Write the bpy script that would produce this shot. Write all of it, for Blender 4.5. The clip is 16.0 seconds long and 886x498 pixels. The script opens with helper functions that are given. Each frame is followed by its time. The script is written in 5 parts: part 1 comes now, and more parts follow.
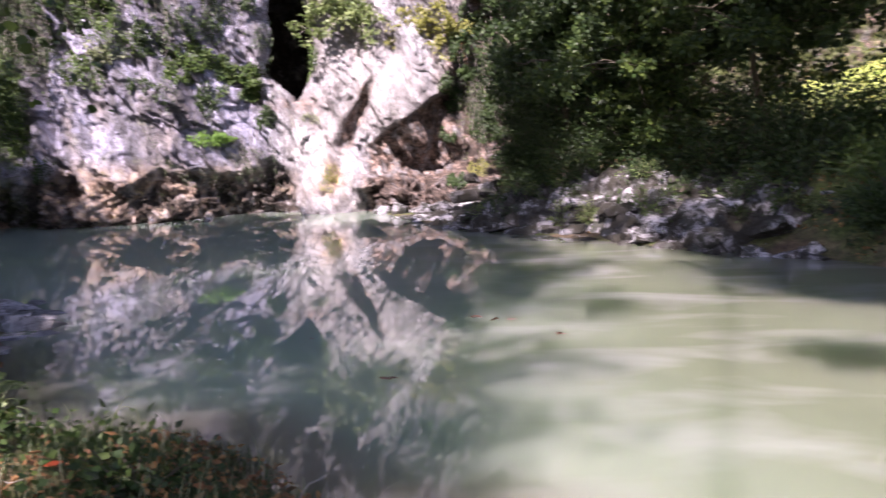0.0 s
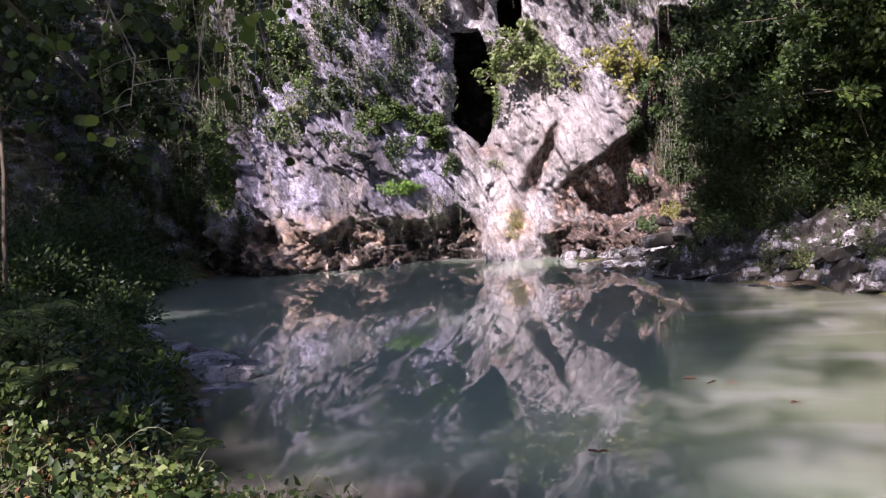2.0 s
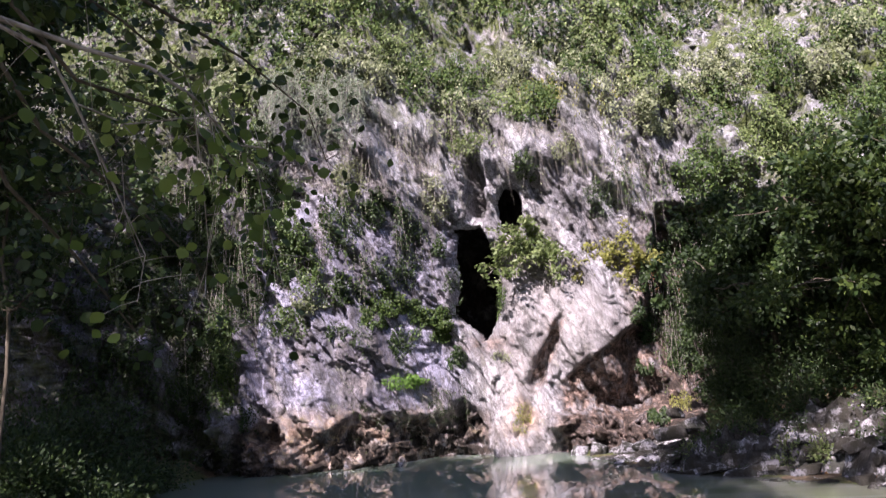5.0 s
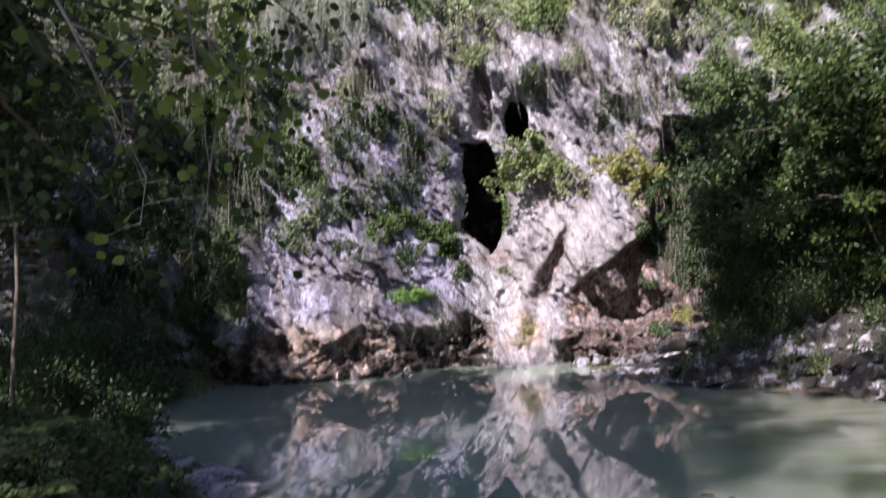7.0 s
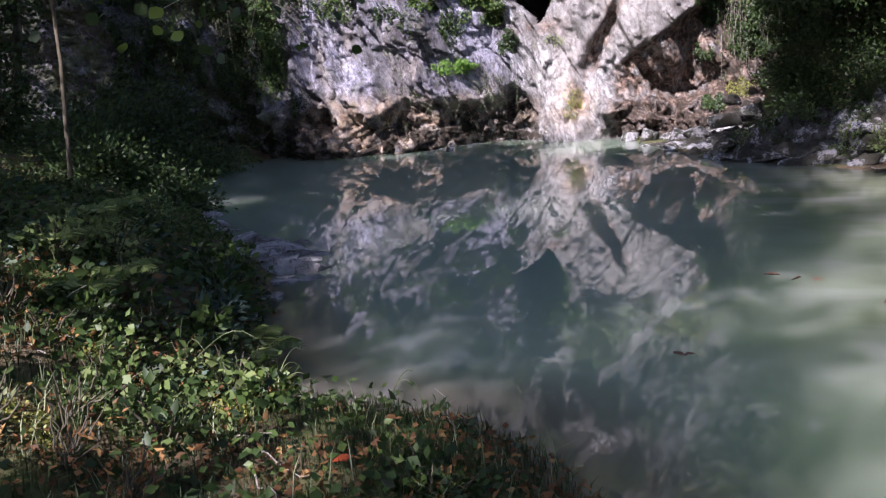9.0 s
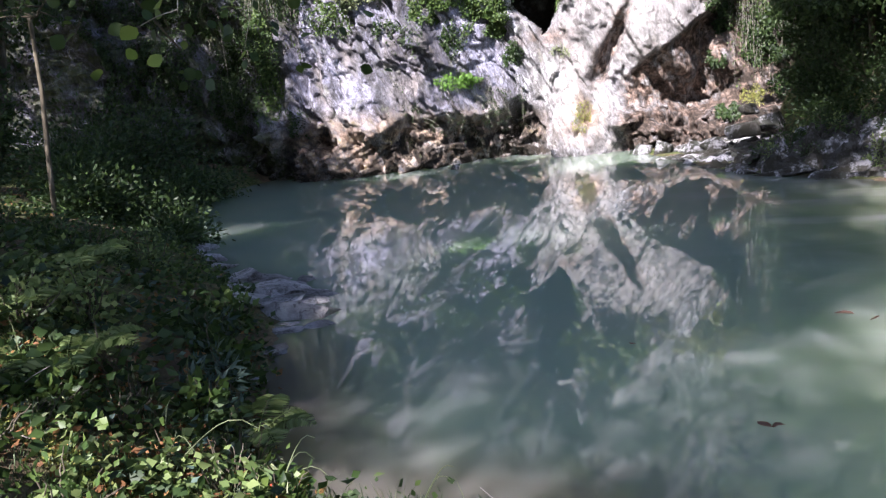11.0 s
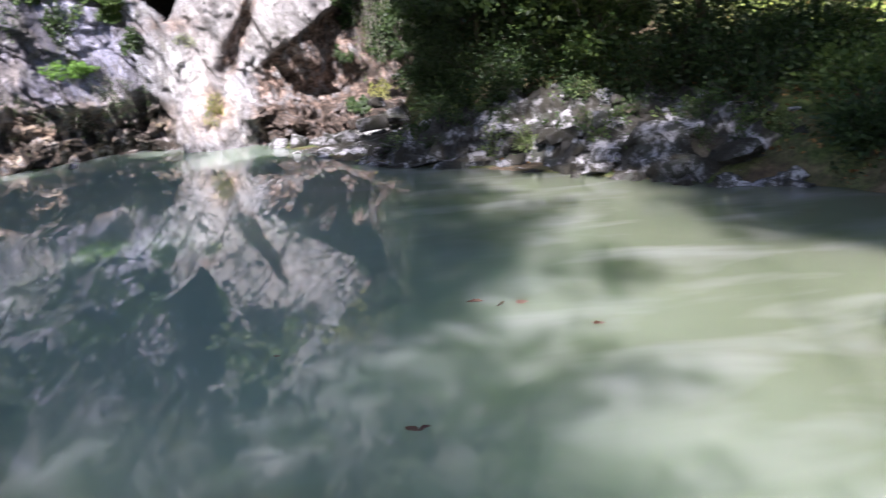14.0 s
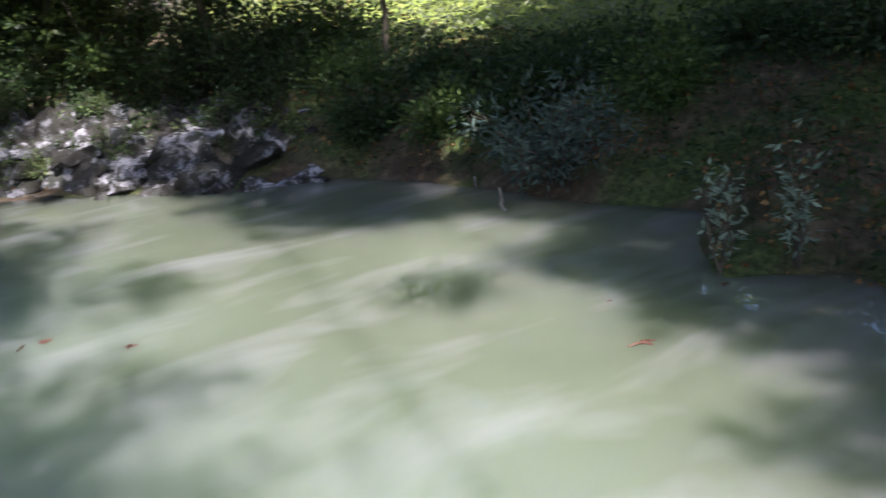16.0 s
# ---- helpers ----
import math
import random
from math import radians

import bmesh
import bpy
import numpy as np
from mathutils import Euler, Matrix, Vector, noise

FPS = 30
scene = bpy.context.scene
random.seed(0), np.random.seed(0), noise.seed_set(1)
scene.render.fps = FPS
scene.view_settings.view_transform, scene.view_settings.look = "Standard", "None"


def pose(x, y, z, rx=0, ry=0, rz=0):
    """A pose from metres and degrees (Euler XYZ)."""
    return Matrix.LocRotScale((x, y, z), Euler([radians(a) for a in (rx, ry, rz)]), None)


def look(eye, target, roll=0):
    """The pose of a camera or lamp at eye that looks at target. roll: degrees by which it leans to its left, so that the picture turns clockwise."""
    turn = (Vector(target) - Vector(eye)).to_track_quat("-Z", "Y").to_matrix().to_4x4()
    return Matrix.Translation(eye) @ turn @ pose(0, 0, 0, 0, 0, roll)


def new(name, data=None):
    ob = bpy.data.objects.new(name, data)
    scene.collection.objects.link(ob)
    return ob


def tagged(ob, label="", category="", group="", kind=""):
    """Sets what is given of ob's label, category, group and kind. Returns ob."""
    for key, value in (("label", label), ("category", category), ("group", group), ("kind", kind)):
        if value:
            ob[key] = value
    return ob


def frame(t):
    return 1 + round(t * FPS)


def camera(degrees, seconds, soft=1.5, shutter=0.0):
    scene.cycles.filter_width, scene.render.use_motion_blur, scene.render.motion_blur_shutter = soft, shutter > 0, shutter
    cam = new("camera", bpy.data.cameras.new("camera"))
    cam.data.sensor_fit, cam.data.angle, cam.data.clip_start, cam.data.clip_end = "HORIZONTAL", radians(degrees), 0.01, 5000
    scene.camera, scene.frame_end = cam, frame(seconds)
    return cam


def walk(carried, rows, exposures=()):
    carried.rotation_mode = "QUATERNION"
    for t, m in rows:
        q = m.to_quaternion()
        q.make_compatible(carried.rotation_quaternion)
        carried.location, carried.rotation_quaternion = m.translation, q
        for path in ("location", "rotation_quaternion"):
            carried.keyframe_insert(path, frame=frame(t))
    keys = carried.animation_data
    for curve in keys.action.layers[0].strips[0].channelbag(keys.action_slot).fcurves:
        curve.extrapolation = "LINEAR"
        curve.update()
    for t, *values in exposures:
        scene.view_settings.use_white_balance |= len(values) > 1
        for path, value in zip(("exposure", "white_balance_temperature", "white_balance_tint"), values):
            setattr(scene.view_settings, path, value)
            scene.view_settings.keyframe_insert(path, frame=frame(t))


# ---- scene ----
cam = camera(57.0, 16.0, 1.3, 0.4)
PATH = [
    (0, (0.058, -0.154, 1.553), (-0.111, 1.824, 1.307), -1.7),
    (0.5, (-0.051, -0.039, 1.525), (-0.452, 1.908, 1.306), -2.5),
    (1, (-0.142, 0.055, 1.532), (-0.636, 1.98, 1.308), -3.7),
    (1.5, (-0.185, 0.19, 1.547), (-0.748, 2.101, 1.37), -3.6),
    (2, (-0.186, 0.309, 1.577), (-0.781, 2.214, 1.456), -3.1),
    (2.5, (-0.223, 0.38, 1.571), (-0.825, 2.281, 1.417), -3.3),
    (3, (-0.247, 0.415, 1.578), (-0.834, 2.323, 1.467), -3.7),
    (3.5, (-0.236, 0.392, 1.59), (-0.82, 2.304, 1.549), -3.2),
    (4, (-0.21, 0.404, 1.616), (-0.798, 2.315, 1.681), -3.6),
    (4.5, (-0.2, 0.358, 1.559), (-0.777, 2.256, 1.809), -3.9),
    (4.7, (-0.194, 0.343, 1.561), (-0.769, 2.236, 1.858), -3.9),
    (5.75, (-0.166, 0.33, 1.598), (-0.742, 2.22, 2.01), -3.9),
    (6.8, (-0.139, 0.315, 1.631), (-0.721, 2.214, 1.865), -3.9),
    (7, (-0.146, 0.329, 1.632), (-0.755, 2.229, 1.768), -3.6),
    (7.5, (-0.194, 0.373, 1.623), (-0.849, 2.261, 1.542), -3.1),
    (8, (-0.217, 0.351, 1.612), (-0.918, 2.21, 1.379), -2.2),
    (8.5, (-0.329, 0.383, 1.66), (-1.014, 2.238, 1.362), -4.1),
    (9, (-0.43, 0.449, 1.689), (-1.139, 2.273, 1.279), -3.8),
    (9.2, (-0.475, 0.514, 1.695), (-1.193, 2.348, 1.349), -4.1),
    (11.3, (-0.914, 1.243, 1.774), (-1.622, 3.069, 1.37), -5.3),
    (11.5, (-0.937, 1.304, 1.784), (-1.617, 3.134, 1.347), -4.5),
    (12, (-1.023, 1.464, 1.802), (-1.616, 3.328, 1.386), -3.8),
    (12.5, (-1.048, 1.542, 1.805), (-1.518, 3.446, 1.414), -3.5),
    (13, (-0.985, 1.53, 1.801), (-1.277, 3.463, 1.379), -3.5),
    (13.5, (-0.941, 1.519, 1.786), (-1.07, 3.463, 1.334), -3.6),
    (14, (-0.861, 1.52, 1.784), (-0.733, 3.461, 1.315), -3.9),
    (14.5, (-0.801, 1.509, 1.774), (-0.44, 3.417, 1.294), -4.3),
    (15, (-0.746, 1.416, 1.803), (-0.132, 3.256, 1.314), -4.7),
    (15.5, (-0.694, 1.308, 1.83), (0.178, 3.032, 1.313), -5.3),
    (16, (-0.678, 1.295, 1.813), (0.421, 2.876, 1.274), -5.7),
]
EXPOSURES = [(0.0, 2.22, 6350, 34.0), (0.8, 1.8, 6350, 35.0), (4.7, 1.75, 6250, 30.0), (9.2, 1.7, 6000, 23.0), (11.3, 2.27, 6000, 17.0), (13.0, 2.2, 5980, 17.5), (16.0, 1.95, 5950, 18.0)]
walk(cam, [(t, look(eye, target, roll)) for t, eye, target, roll in PATH], EXPOSURES)

# ---- world, sun, exposure ----
SUN_DIR = Vector((0.14, 0.69, -0.69)).normalized()      # the way the light travels
world = bpy.data.worlds.new("world")
scene.world = world
world.use_nodes = True
wn = world.node_tree
sky = wn.nodes.new("ShaderNodeTexSky")
sky.sky_type, sky.sun_disc = "NISHITA", False
sky.sun_elevation = math.asin(-SUN_DIR.z)
sky.sun_rotation = math.atan2(-SUN_DIR.x, -SUN_DIR.y)
wn.links.new(sky.outputs[0], wn.nodes["Background"].inputs[0])
wn.nodes["Background"].inputs[1].default_value = 0.07
lamp = bpy.data.lights.new("sun", "SUN")
lamp.energy, lamp.angle, lamp.color = 4.7, radians(0.6), (1.0, 0.94, 0.86)
new("sun", lamp).matrix_world = look((0, 0, 30), Vector((0, 0, 30)) + SUN_DIR)

# ---- numeric helpers ----
rng = np.random.default_rng(7)


def hash3(i, j, k, seed):
    i, j, k = (np.asarray(v, np.int64) for v in (i, j, k))
    n = (i * 374761393 + j * 668265263 + k * 2147483647 + seed * 1274126177) & 0xFFFFFFFF
    n = ((n ^ (n >> 13)) * 1274126177) & 0xFFFFFFFF
    n = ((n ^ (n >> 16)) * 2246822519) & 0xFFFFFFFF
    return ((n ^ (n >> 15)) & 0xFFFFFF) / 16777215.0


def vnoise(x, y, z=0.0, seed=0):
    """Smooth value noise, -1 to 1."""
    x, y, z = np.broadcast_arrays(np.asarray(x, float), np.asarray(y, float), np.asarray(z, float))
    shape = x.shape
    x, y, z = x.ravel(), y.ravel(), z.ravel()
    i, j, k = np.floor(x).astype(np.int64), np.floor(y).astype(np.int64), np.floor(z).astype(np.int64)
    u, v, w = x - i, y - j, z - k
    u, v, w = u * u * (3 - 2 * u), v * v * (3 - 2 * v), w * w * (3 - 2 * w)
    total = 0
    for a in (0, 1):
        for b in (0, 1):
            for c in (0, 1):
                total = total + hash3(i + a, j + b, k + c, seed) * (u if a else 1 - u) * (v if b else 1 - v) * (w if c else 1 - w)
    return (total * 2 - 1).reshape(shape)


def fnoise(x, y, z=0.0, octaves=4, seed=0, ridged=False):
    total, amp, freq, norm = 0, 1.0, 1.0, 0
    for o in range(octaves):
        n = vnoise(np.asarray(x) * freq, np.asarray(y) * freq, np.asarray(z) * freq, seed + o)
        total = total + amp * ((1 - 2 * np.abs(n)) if ridged else n)
        norm += amp
        amp, freq = amp * 0.5, freq * 2.03
    return total / norm


def smooth(a, b, v):
    v = np.clip((np.asarray(v) - a) / (b - a), 0, 1)
    return v * v * (3 - 2 * v)


def facets(x, z, size, tall, seed, tip=1.2, tone=False):
    """Broken planes: each cell of the face sits and tilts on its own; tone: a number for each cell instead."""
    u = x / size + 0.3 * fnoise(x * 1.5 / size, z * 1.5 / (size * tall), seed=seed + 5, octaves=3)
    v = z / (size * tall) + 0.3 * fnoise(x * 1.5 / size, z * 1.5 / (size * tall), seed=seed + 9, octaves=3)
    i, j = np.floor(u).astype(np.int64), np.floor(v).astype(np.int64)
    best, out = np.full(u.shape, 1e9), np.zeros(u.shape)
    for a in (-1, 0, 1):
        for c in (-1, 0, 1):
            zero = 0 * i
            du = u - (i + a + hash3(i + a, j + c, zero, seed))
            dv = v - (j + c + hash3(i + a, j + c, zero, seed + 1))
            d = du * du + dv * dv
            f = hash3(i + a, j + c, zero, seed + 2) - 0.5 + (hash3(i + a, j + c, zero, seed + 3) - 0.5) * 1.6 * du + (hash3(i + a, j + c, zero, seed + 4) - 0.5) * tip * dv
            if tone:
                f = hash3(i + a, j + c, zero, seed + 6)
            out = np.where(d < best, f, out)
            best = np.minimum(best, d)
    return out


# ---- materials ----
def material(name, rough=0.8, spec=0.3):
    m = bpy.data.materials.new(name)
    m.use_nodes = True
    b = m.node_tree.nodes["Principled BSDF"]
    b.inputs["Roughness"].default_value = rough
    b.inputs["Specular IOR Level"].default_value = spec
    return m, m.node_tree, b


def nd(tree, kind, **values):
    n = tree.nodes.new("ShaderNode" + kind)
    for key, value in values.items():
        n.inputs[key.replace("_", " ")].default_value = value
    return n


def coords(tree, scale=(1, 1, 1)):
    g = tree.nodes.new("ShaderNodeNewGeometry")
    m = tree.nodes.new("ShaderNodeMapping")
    m.inputs["Scale"].default_value = scale
    tree.links.new(g.outputs["Position"], m.inputs["Vector"])
    return m.outputs[0]


def noise_of(tree, scale, detail=5.0, rough=0.6, stretch=(1, 1, 1), distort=0.0, lean=0.0):
    n = nd(tree, "TexNoise", Scale=scale, Detail=detail, Roughness=rough, Distortion=distort)
    at = coords(tree, (1, 1, 1) if lean else stretch)
    if lean:
        turned, sized = tree.nodes.new("ShaderNodeMapping"), tree.nodes.new("ShaderNodeMapping")
        turned.inputs["Rotation"].default_value[1] = radians(lean)
        sized.inputs["Scale"].default_value = stretch
        tree.links.new(at, turned.inputs["Vector"])
        tree.links.new(turned.outputs[0], sized.inputs["Vector"])
        at = sized.outputs[0]
    tree.links.new(at, n.inputs["Vector"])
    return n.outputs["Fac"]


def hairlines(tree, scale, stretch, lean, thick, rough=0.6):
    """Thin crooked lines where a noise crosses its middle."""
    n = noise_of(tree, scale, 6, rough, stretch, 0.6, lean)
    off = times(tree, n, 0.5, "SUBTRACT")
    a = tree.nodes.new("ShaderNodeMath")
    a.operation = "ABSOLUTE"
    tree.links.new(off, a.inputs[0])
    return ramp(tree, a.outputs[0], [(0.0, (1, 1, 1)), (thick, (0, 0, 0))])


def ramp(tree, fac, stops):
    r = tree.nodes.new("ShaderNodeValToRGB")
    while len(r.color_ramp.elements) < len(stops):
        r.color_ramp.elements.new(0.5)
    for e, (at, c) in zip(r.color_ramp.elements, stops):
        e.position, e.color = at, (*c, 1) if len(c) == 3 else c
    tree.links.new(fac, r.inputs[0])
    return r.outputs[0]


def grey(tree, fac, a, b):
    return ramp(tree, fac, [(a, (0, 0, 0)), (b, (1, 1, 1))])


def mix(tree, fac, a, b, mode="MIX"):
    n = tree.nodes.new("ShaderNodeMix")
    n.data_type, n.blend_type = "RGBA", mode
    for sock, v in ((n.inputs[0], fac), (n.inputs[6], a), (n.inputs[7], b)):
        if isinstance(v, (int, float)):
            sock.default_value = v
        elif isinstance(v, tuple):
            sock.default_value = (*v, 1)
        else:
            tree.links.new(v, sock)
    return n.outputs[2]


def times(tree, a, b, op="MULTIPLY"):
    n = tree.nodes.new("ShaderNodeMath")
    n.operation = op
    for sock, v in ((n.inputs[0], a), (n.inputs[1], b)):
        if isinstance(v, (int, float)):
            sock.default_value = v
        else:
            tree.links.new(v, sock)
    return n.outputs[0]


def attribute(tree, name):
    n = tree.nodes.new("ShaderNodeAttribute")
    n.attribute_name = name
    return n.outputs["Fac"]


def bump(tree, bsdf, height, strength, distance):
    n = nd(tree, "Bump", Strength=strength, Distance=distance)
    tree.links.new(height, n.inputs["Height"])
    tree.links.new(n.outputs[0], bsdf.inputs["Normal"])


def leaf_material(name, dark, mid, light, glow=0.35, rough=0.5):
    """Foliage: each leaf its own tone, light passing through."""
    m, t, b = material(name, rough, 0.35)
    g = t.nodes.new("ShaderNodeNewGeometry")
    col = ramp(t, g.outputs["Random Per Island"], [(0.0, dark), (0.5, mid), (0.97, light)])
    col = mix(t, times(t, noise_of(t, 9.0, 3), 0.5), col, dark)
    t.links.new(col, b.inputs["Base Color"])
    tr = t.nodes.new("ShaderNodeBsdfTranslucent")
    t.links.new(mix(t, 0.35, col, light), tr.inputs["Color"])
    ms = t.nodes.new("ShaderNodeMixShader")
    ms.inputs[0].default_value = glow
    t.links.new(b.outputs[0], ms.inputs[1])
    t.links.new(tr.outputs[0], ms.inputs[2])
    t.links.new(ms.outputs[0], t.nodes["Material Output"].inputs["Surface"])
    return m


def cliff_material():
    """Weathered limestone in broken planes, with cracks, soot, ochre, earth, wet foot, moss and painted shade where the
    mesh says so.
    """
    m, t, b = material("limestone_cliff", 0.85, 0.25)
    col = ramp(t, noise_of(t, 0.6, 6, 0.6, (1, 1, 0.5), 0.5, 18), [(0.28, (0.27, 0.26, 0.285)), (0.45, (0.42, 0.41, 0.44)), (0.6, (0.53, 0.52, 0.55)), (0.75, (0.6, 0.59, 0.6))])
    # Bluish cast of sky-lit shade, put into the rock colour.
    col = mix(t, times(t, attribute(t, "sky_tint"), 0.85), col, (0.8, 0.79, 1.0), "MULTIPLY")
    plane = ramp(t, attribute(t, "plane"), [(0.08, (0.25, 0.235, 0.23)), (0.35, (0.62, 0.61, 0.62)), (0.62, (1, 1, 1)), (1.0, (1.0, 1.0, 1.0))])
    col = mix(t, 0.85, col, plane, "MULTIPLY")
    warm = grey(t, noise_of(t, 1.1, 5, 0.6, (1, 1, 0.6)), 0.52, 0.66)
    col = mix(t, times(t, warm, 0.4), col, (0.42, 0.35, 0.27))
    soot = grey(t, noise_of(t, 1.5, 8, 0.7, (1, 1, 0.2), 0.5, 14), 0.48, 0.62)
    col = mix(t, times(t, soot, 0.72), col, (0.12, 0.115, 0.11))
    gate = grey(t, noise_of(t, 0.8, 4), 0.4, 0.58)
    for scale, stretch, lean, thick, force in ((2.0, (1, 1, 0.42), 24, 0.034, 0.95), (4.5, (1, 1, 0.5), 30, 0.042, 0.85), (3.2, (0.6, 1, 1.2), -20, 0.022, 0.7), (11.0, (1, 1, 0.4), 22, 0.05, 0.6)):
        col = mix(t, times(t, times(t, hairlines(t, scale, stretch, lean, thick), force), gate) if scale < 4 else times(t, hairlines(t, scale, stretch, lean, thick), force * 0.8), col, (0.055, 0.05, 0.05))
    pits = grey(t, noise_of(t, 9.0, 8, 0.75, (1, 1, 0.5), 0.4, 20), 0.53, 0.64)
    col = mix(t, times(t, pits, 0.6), col, (0.09, 0.085, 0.085))
    lichen = times(t, grey(t, noise_of(t, 2.3, 6, 0.7), 0.58, 0.68), 0.4)
    col = mix(t, lichen, col, (0.28, 0.29, 0.19))
    n3 = noise_of(t, 2.6, 5, 0.65)
    clean = times(t, attribute(t, "clean"), 0.75)
    ctone = ramp(t, noise_of(t, 3.0, 7, 0.7, (1, 1, 0.5), 0.4, 20), [(0.36, (0.23, 0.2, 0.195)), (0.48, (0.37, 0.34, 0.335)), (0.64, (0.47, 0.445, 0.44))])
    ctone = mix(t, times(t, hairlines(t, 3.2, (1, 1, 0.5), 25, 0.02), 0.8), ctone, (0.12, 0.1, 0.09))
    ctone = mix(t, times(t, hairlines(t, 7.5, (1, 1, 0.5), 35, 0.03), 0.6), ctone, (0.16, 0.14, 0.13))
    ctone = mix(t, times(t, grey(t, noise_of(t, 12.0, 8, 0.75, (1, 1, 0.5), 0.3, 25), 0.54, 0.63), 0.55), ctone, (0.15, 0.14, 0.135))
    col = mix(t, clean, col, ctone)
    ochre = times(t, attribute(t, "ochre"), grey(t, n3, 0.36, 0.54))
    tone = ramp(t, noise_of(t, 4.4, 6, 0.65), [(0.34, (0.06, 0.04, 0.03)), (0.46, (0.26, 0.17, 0.12)), (0.58, (0.48, 0.37, 0.29)), (0.68, (0.45, 0.32, 0.1))])
    col = mix(t, ochre, col, tone)
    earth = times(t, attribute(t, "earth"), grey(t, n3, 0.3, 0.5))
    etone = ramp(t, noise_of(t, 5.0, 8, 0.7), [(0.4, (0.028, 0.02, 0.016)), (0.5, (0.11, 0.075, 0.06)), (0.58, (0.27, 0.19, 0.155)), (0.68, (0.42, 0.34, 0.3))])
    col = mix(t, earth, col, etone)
    # Near-black: wet rock, and shade put into the colour.
    wet_shade = times(t, attribute(t, "wet_shade"), grey(t, noise_of(t, 2.6, 7, 0.7, (1, 1, 0.7)), 0.42, 0.52))
    col = mix(t, wet_shade, col, ramp(t, noise_of(t, 9.0, 6, 0.7), [(0.4, (0.016, 0.014, 0.012)), (0.66, (0.06, 0.045, 0.035))]))
    moss = times(t, attribute(t, "moss"), grey(t, noise_of(t, 2.2, 6, 0.7), 0.4, 0.56))
    mtone = ramp(t, noise_of(t, 8.0, 4), [(0.35, (0.025, 0.035, 0.012)), (0.6, (0.09, 0.11, 0.03))])
    col = mix(t, moss, col, mtone)
    t.links.new(col, b.inputs["Base Color"])
    h = times(t, noise_of(t, 9.0, 9, 0.75, (1, 1, 0.4), 0.5, 22), times(t, hairlines(t, 4.5, (1, 1, 0.5), 30, 0.05), -0.15), "ADD")
    bump(t, b, h, 1.0, 0.09)
    return m


def stone_material(name, dark_cover):
    """Broken limestone; the number sets how much dark moss, soil and painted gap shade cover it."""
    m, t, b = material(name, 0.85, 0.25)
    col = ramp(t, noise_of(t, 2.0, 6, 0.62), [(0.32, (0.09, 0.085, 0.085)), (0.44, (0.23, 0.22, 0.235)), (0.55, (0.44, 0.42, 0.45)), (0.7, (0.62, 0.59, 0.6))])
    col = mix(t, times(t, hairlines(t, 5.0, (1, 1, 0.7), 15, 0.03), 0.8), col, (0.05, 0.045, 0.045))
    col = mix(t, times(t, grey(t, noise_of(t, 8.0, 8, 0.72), 0.52, 0.64), 0.7), col, (0.09, 0.085, 0.085))
    # Near-black patches: moss, and the shaded gaps between blocks put into colour.
    col = mix(t, times(t, grey(t, noise_of(t, 4.5, 10, 0.74), 0.52 - 0.06 * dark_cover, 0.57 - 0.06 * dark_cover), dark_cover), col, (0.028, 0.03, 0.02))
    col = mix(t, times(t, grey(t, noise_of(t, 1.5, 6, 0.65), 0.53 - 0.06 * dark_cover, 0.58 - 0.06 * dark_cover), dark_cover), col, (0.024, 0.021, 0.015))
    t.links.new(col, b.inputs["Base Color"])
    bump(t, b, noise_of(t, 13.0, 8, 0.75), 0.9, 0.06)
    return m


ROCK = cliff_material()
STONE = stone_material("limestone_boulder", 0.9)
SLAB_STONE = stone_material("limestone_slab", 0.22)


LEAF_DARK = leaf_material("dark_foliage", (0.012, 0.024, 0.008), (0.03, 0.055, 0.016), (0.07, 0.11, 0.03))
LEAF_MID = leaf_material("green_foliage", (0.025, 0.05, 0.012), (0.06, 0.105, 0.025), (0.13, 0.18, 0.045))
LEAF_LIGHT = leaf_material("light_green_foliage", (0.07, 0.105, 0.03), (0.15, 0.205, 0.07), (0.29, 0.34, 0.14), 0.45)
LEAF_HAZEL = leaf_material("hazel_leaves", (0.04, 0.075, 0.015), (0.12, 0.18, 0.035), (0.27, 0.34, 0.08), 0.5)
LEAF_YELLOW = leaf_material("yellow_green_foliage", (0.12, 0.13, 0.03), (0.27, 0.28, 0.07), (0.42, 0.4, 0.13), 0.45)
LEAF_BLUE = leaf_material("blue_green_foliage", (0.03, 0.055, 0.045), (0.07, 0.11, 0.09), (0.16, 0.22, 0.18))
# Darker copy of the hazel leaf colours, with shade put into the colour.
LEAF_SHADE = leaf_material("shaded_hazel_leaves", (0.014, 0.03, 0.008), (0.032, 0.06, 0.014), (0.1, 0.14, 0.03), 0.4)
LEAF_WEED = leaf_material("pale_blue_green_foliage", (0.1, 0.15, 0.11), (0.2, 0.27, 0.2), (0.36, 0.44, 0.33))
LEAF_PALE = leaf_material("pale_dry_foliage", (0.1, 0.12, 0.06), (0.22, 0.25, 0.13), (0.38, 0.4, 0.24), 0.4)
LEAF_MIST = leaf_material("misty_blue_green_foliage", (0.12, 0.15, 0.1), (0.24, 0.29, 0.2), (0.38, 0.43, 0.31), 0.4)
LEAF_DRY = leaf_material("dry_leaves", (0.08, 0.035, 0.015), (0.2, 0.09, 0.035), (0.38, 0.22, 0.08), 0.2, 0.7)
LEAF_DEAD = leaf_material("sodden_dead_leaves", (0.035, 0.018, 0.012), (0.09, 0.04, 0.025), (0.2, 0.09, 0.05), 0.1, 0.6)
LEAF_TUFT = leaf_material("bright_green_tuft", (0.06, 0.13, 0.02), (0.13, 0.26, 0.04), (0.24, 0.4, 0.08), 0.45)
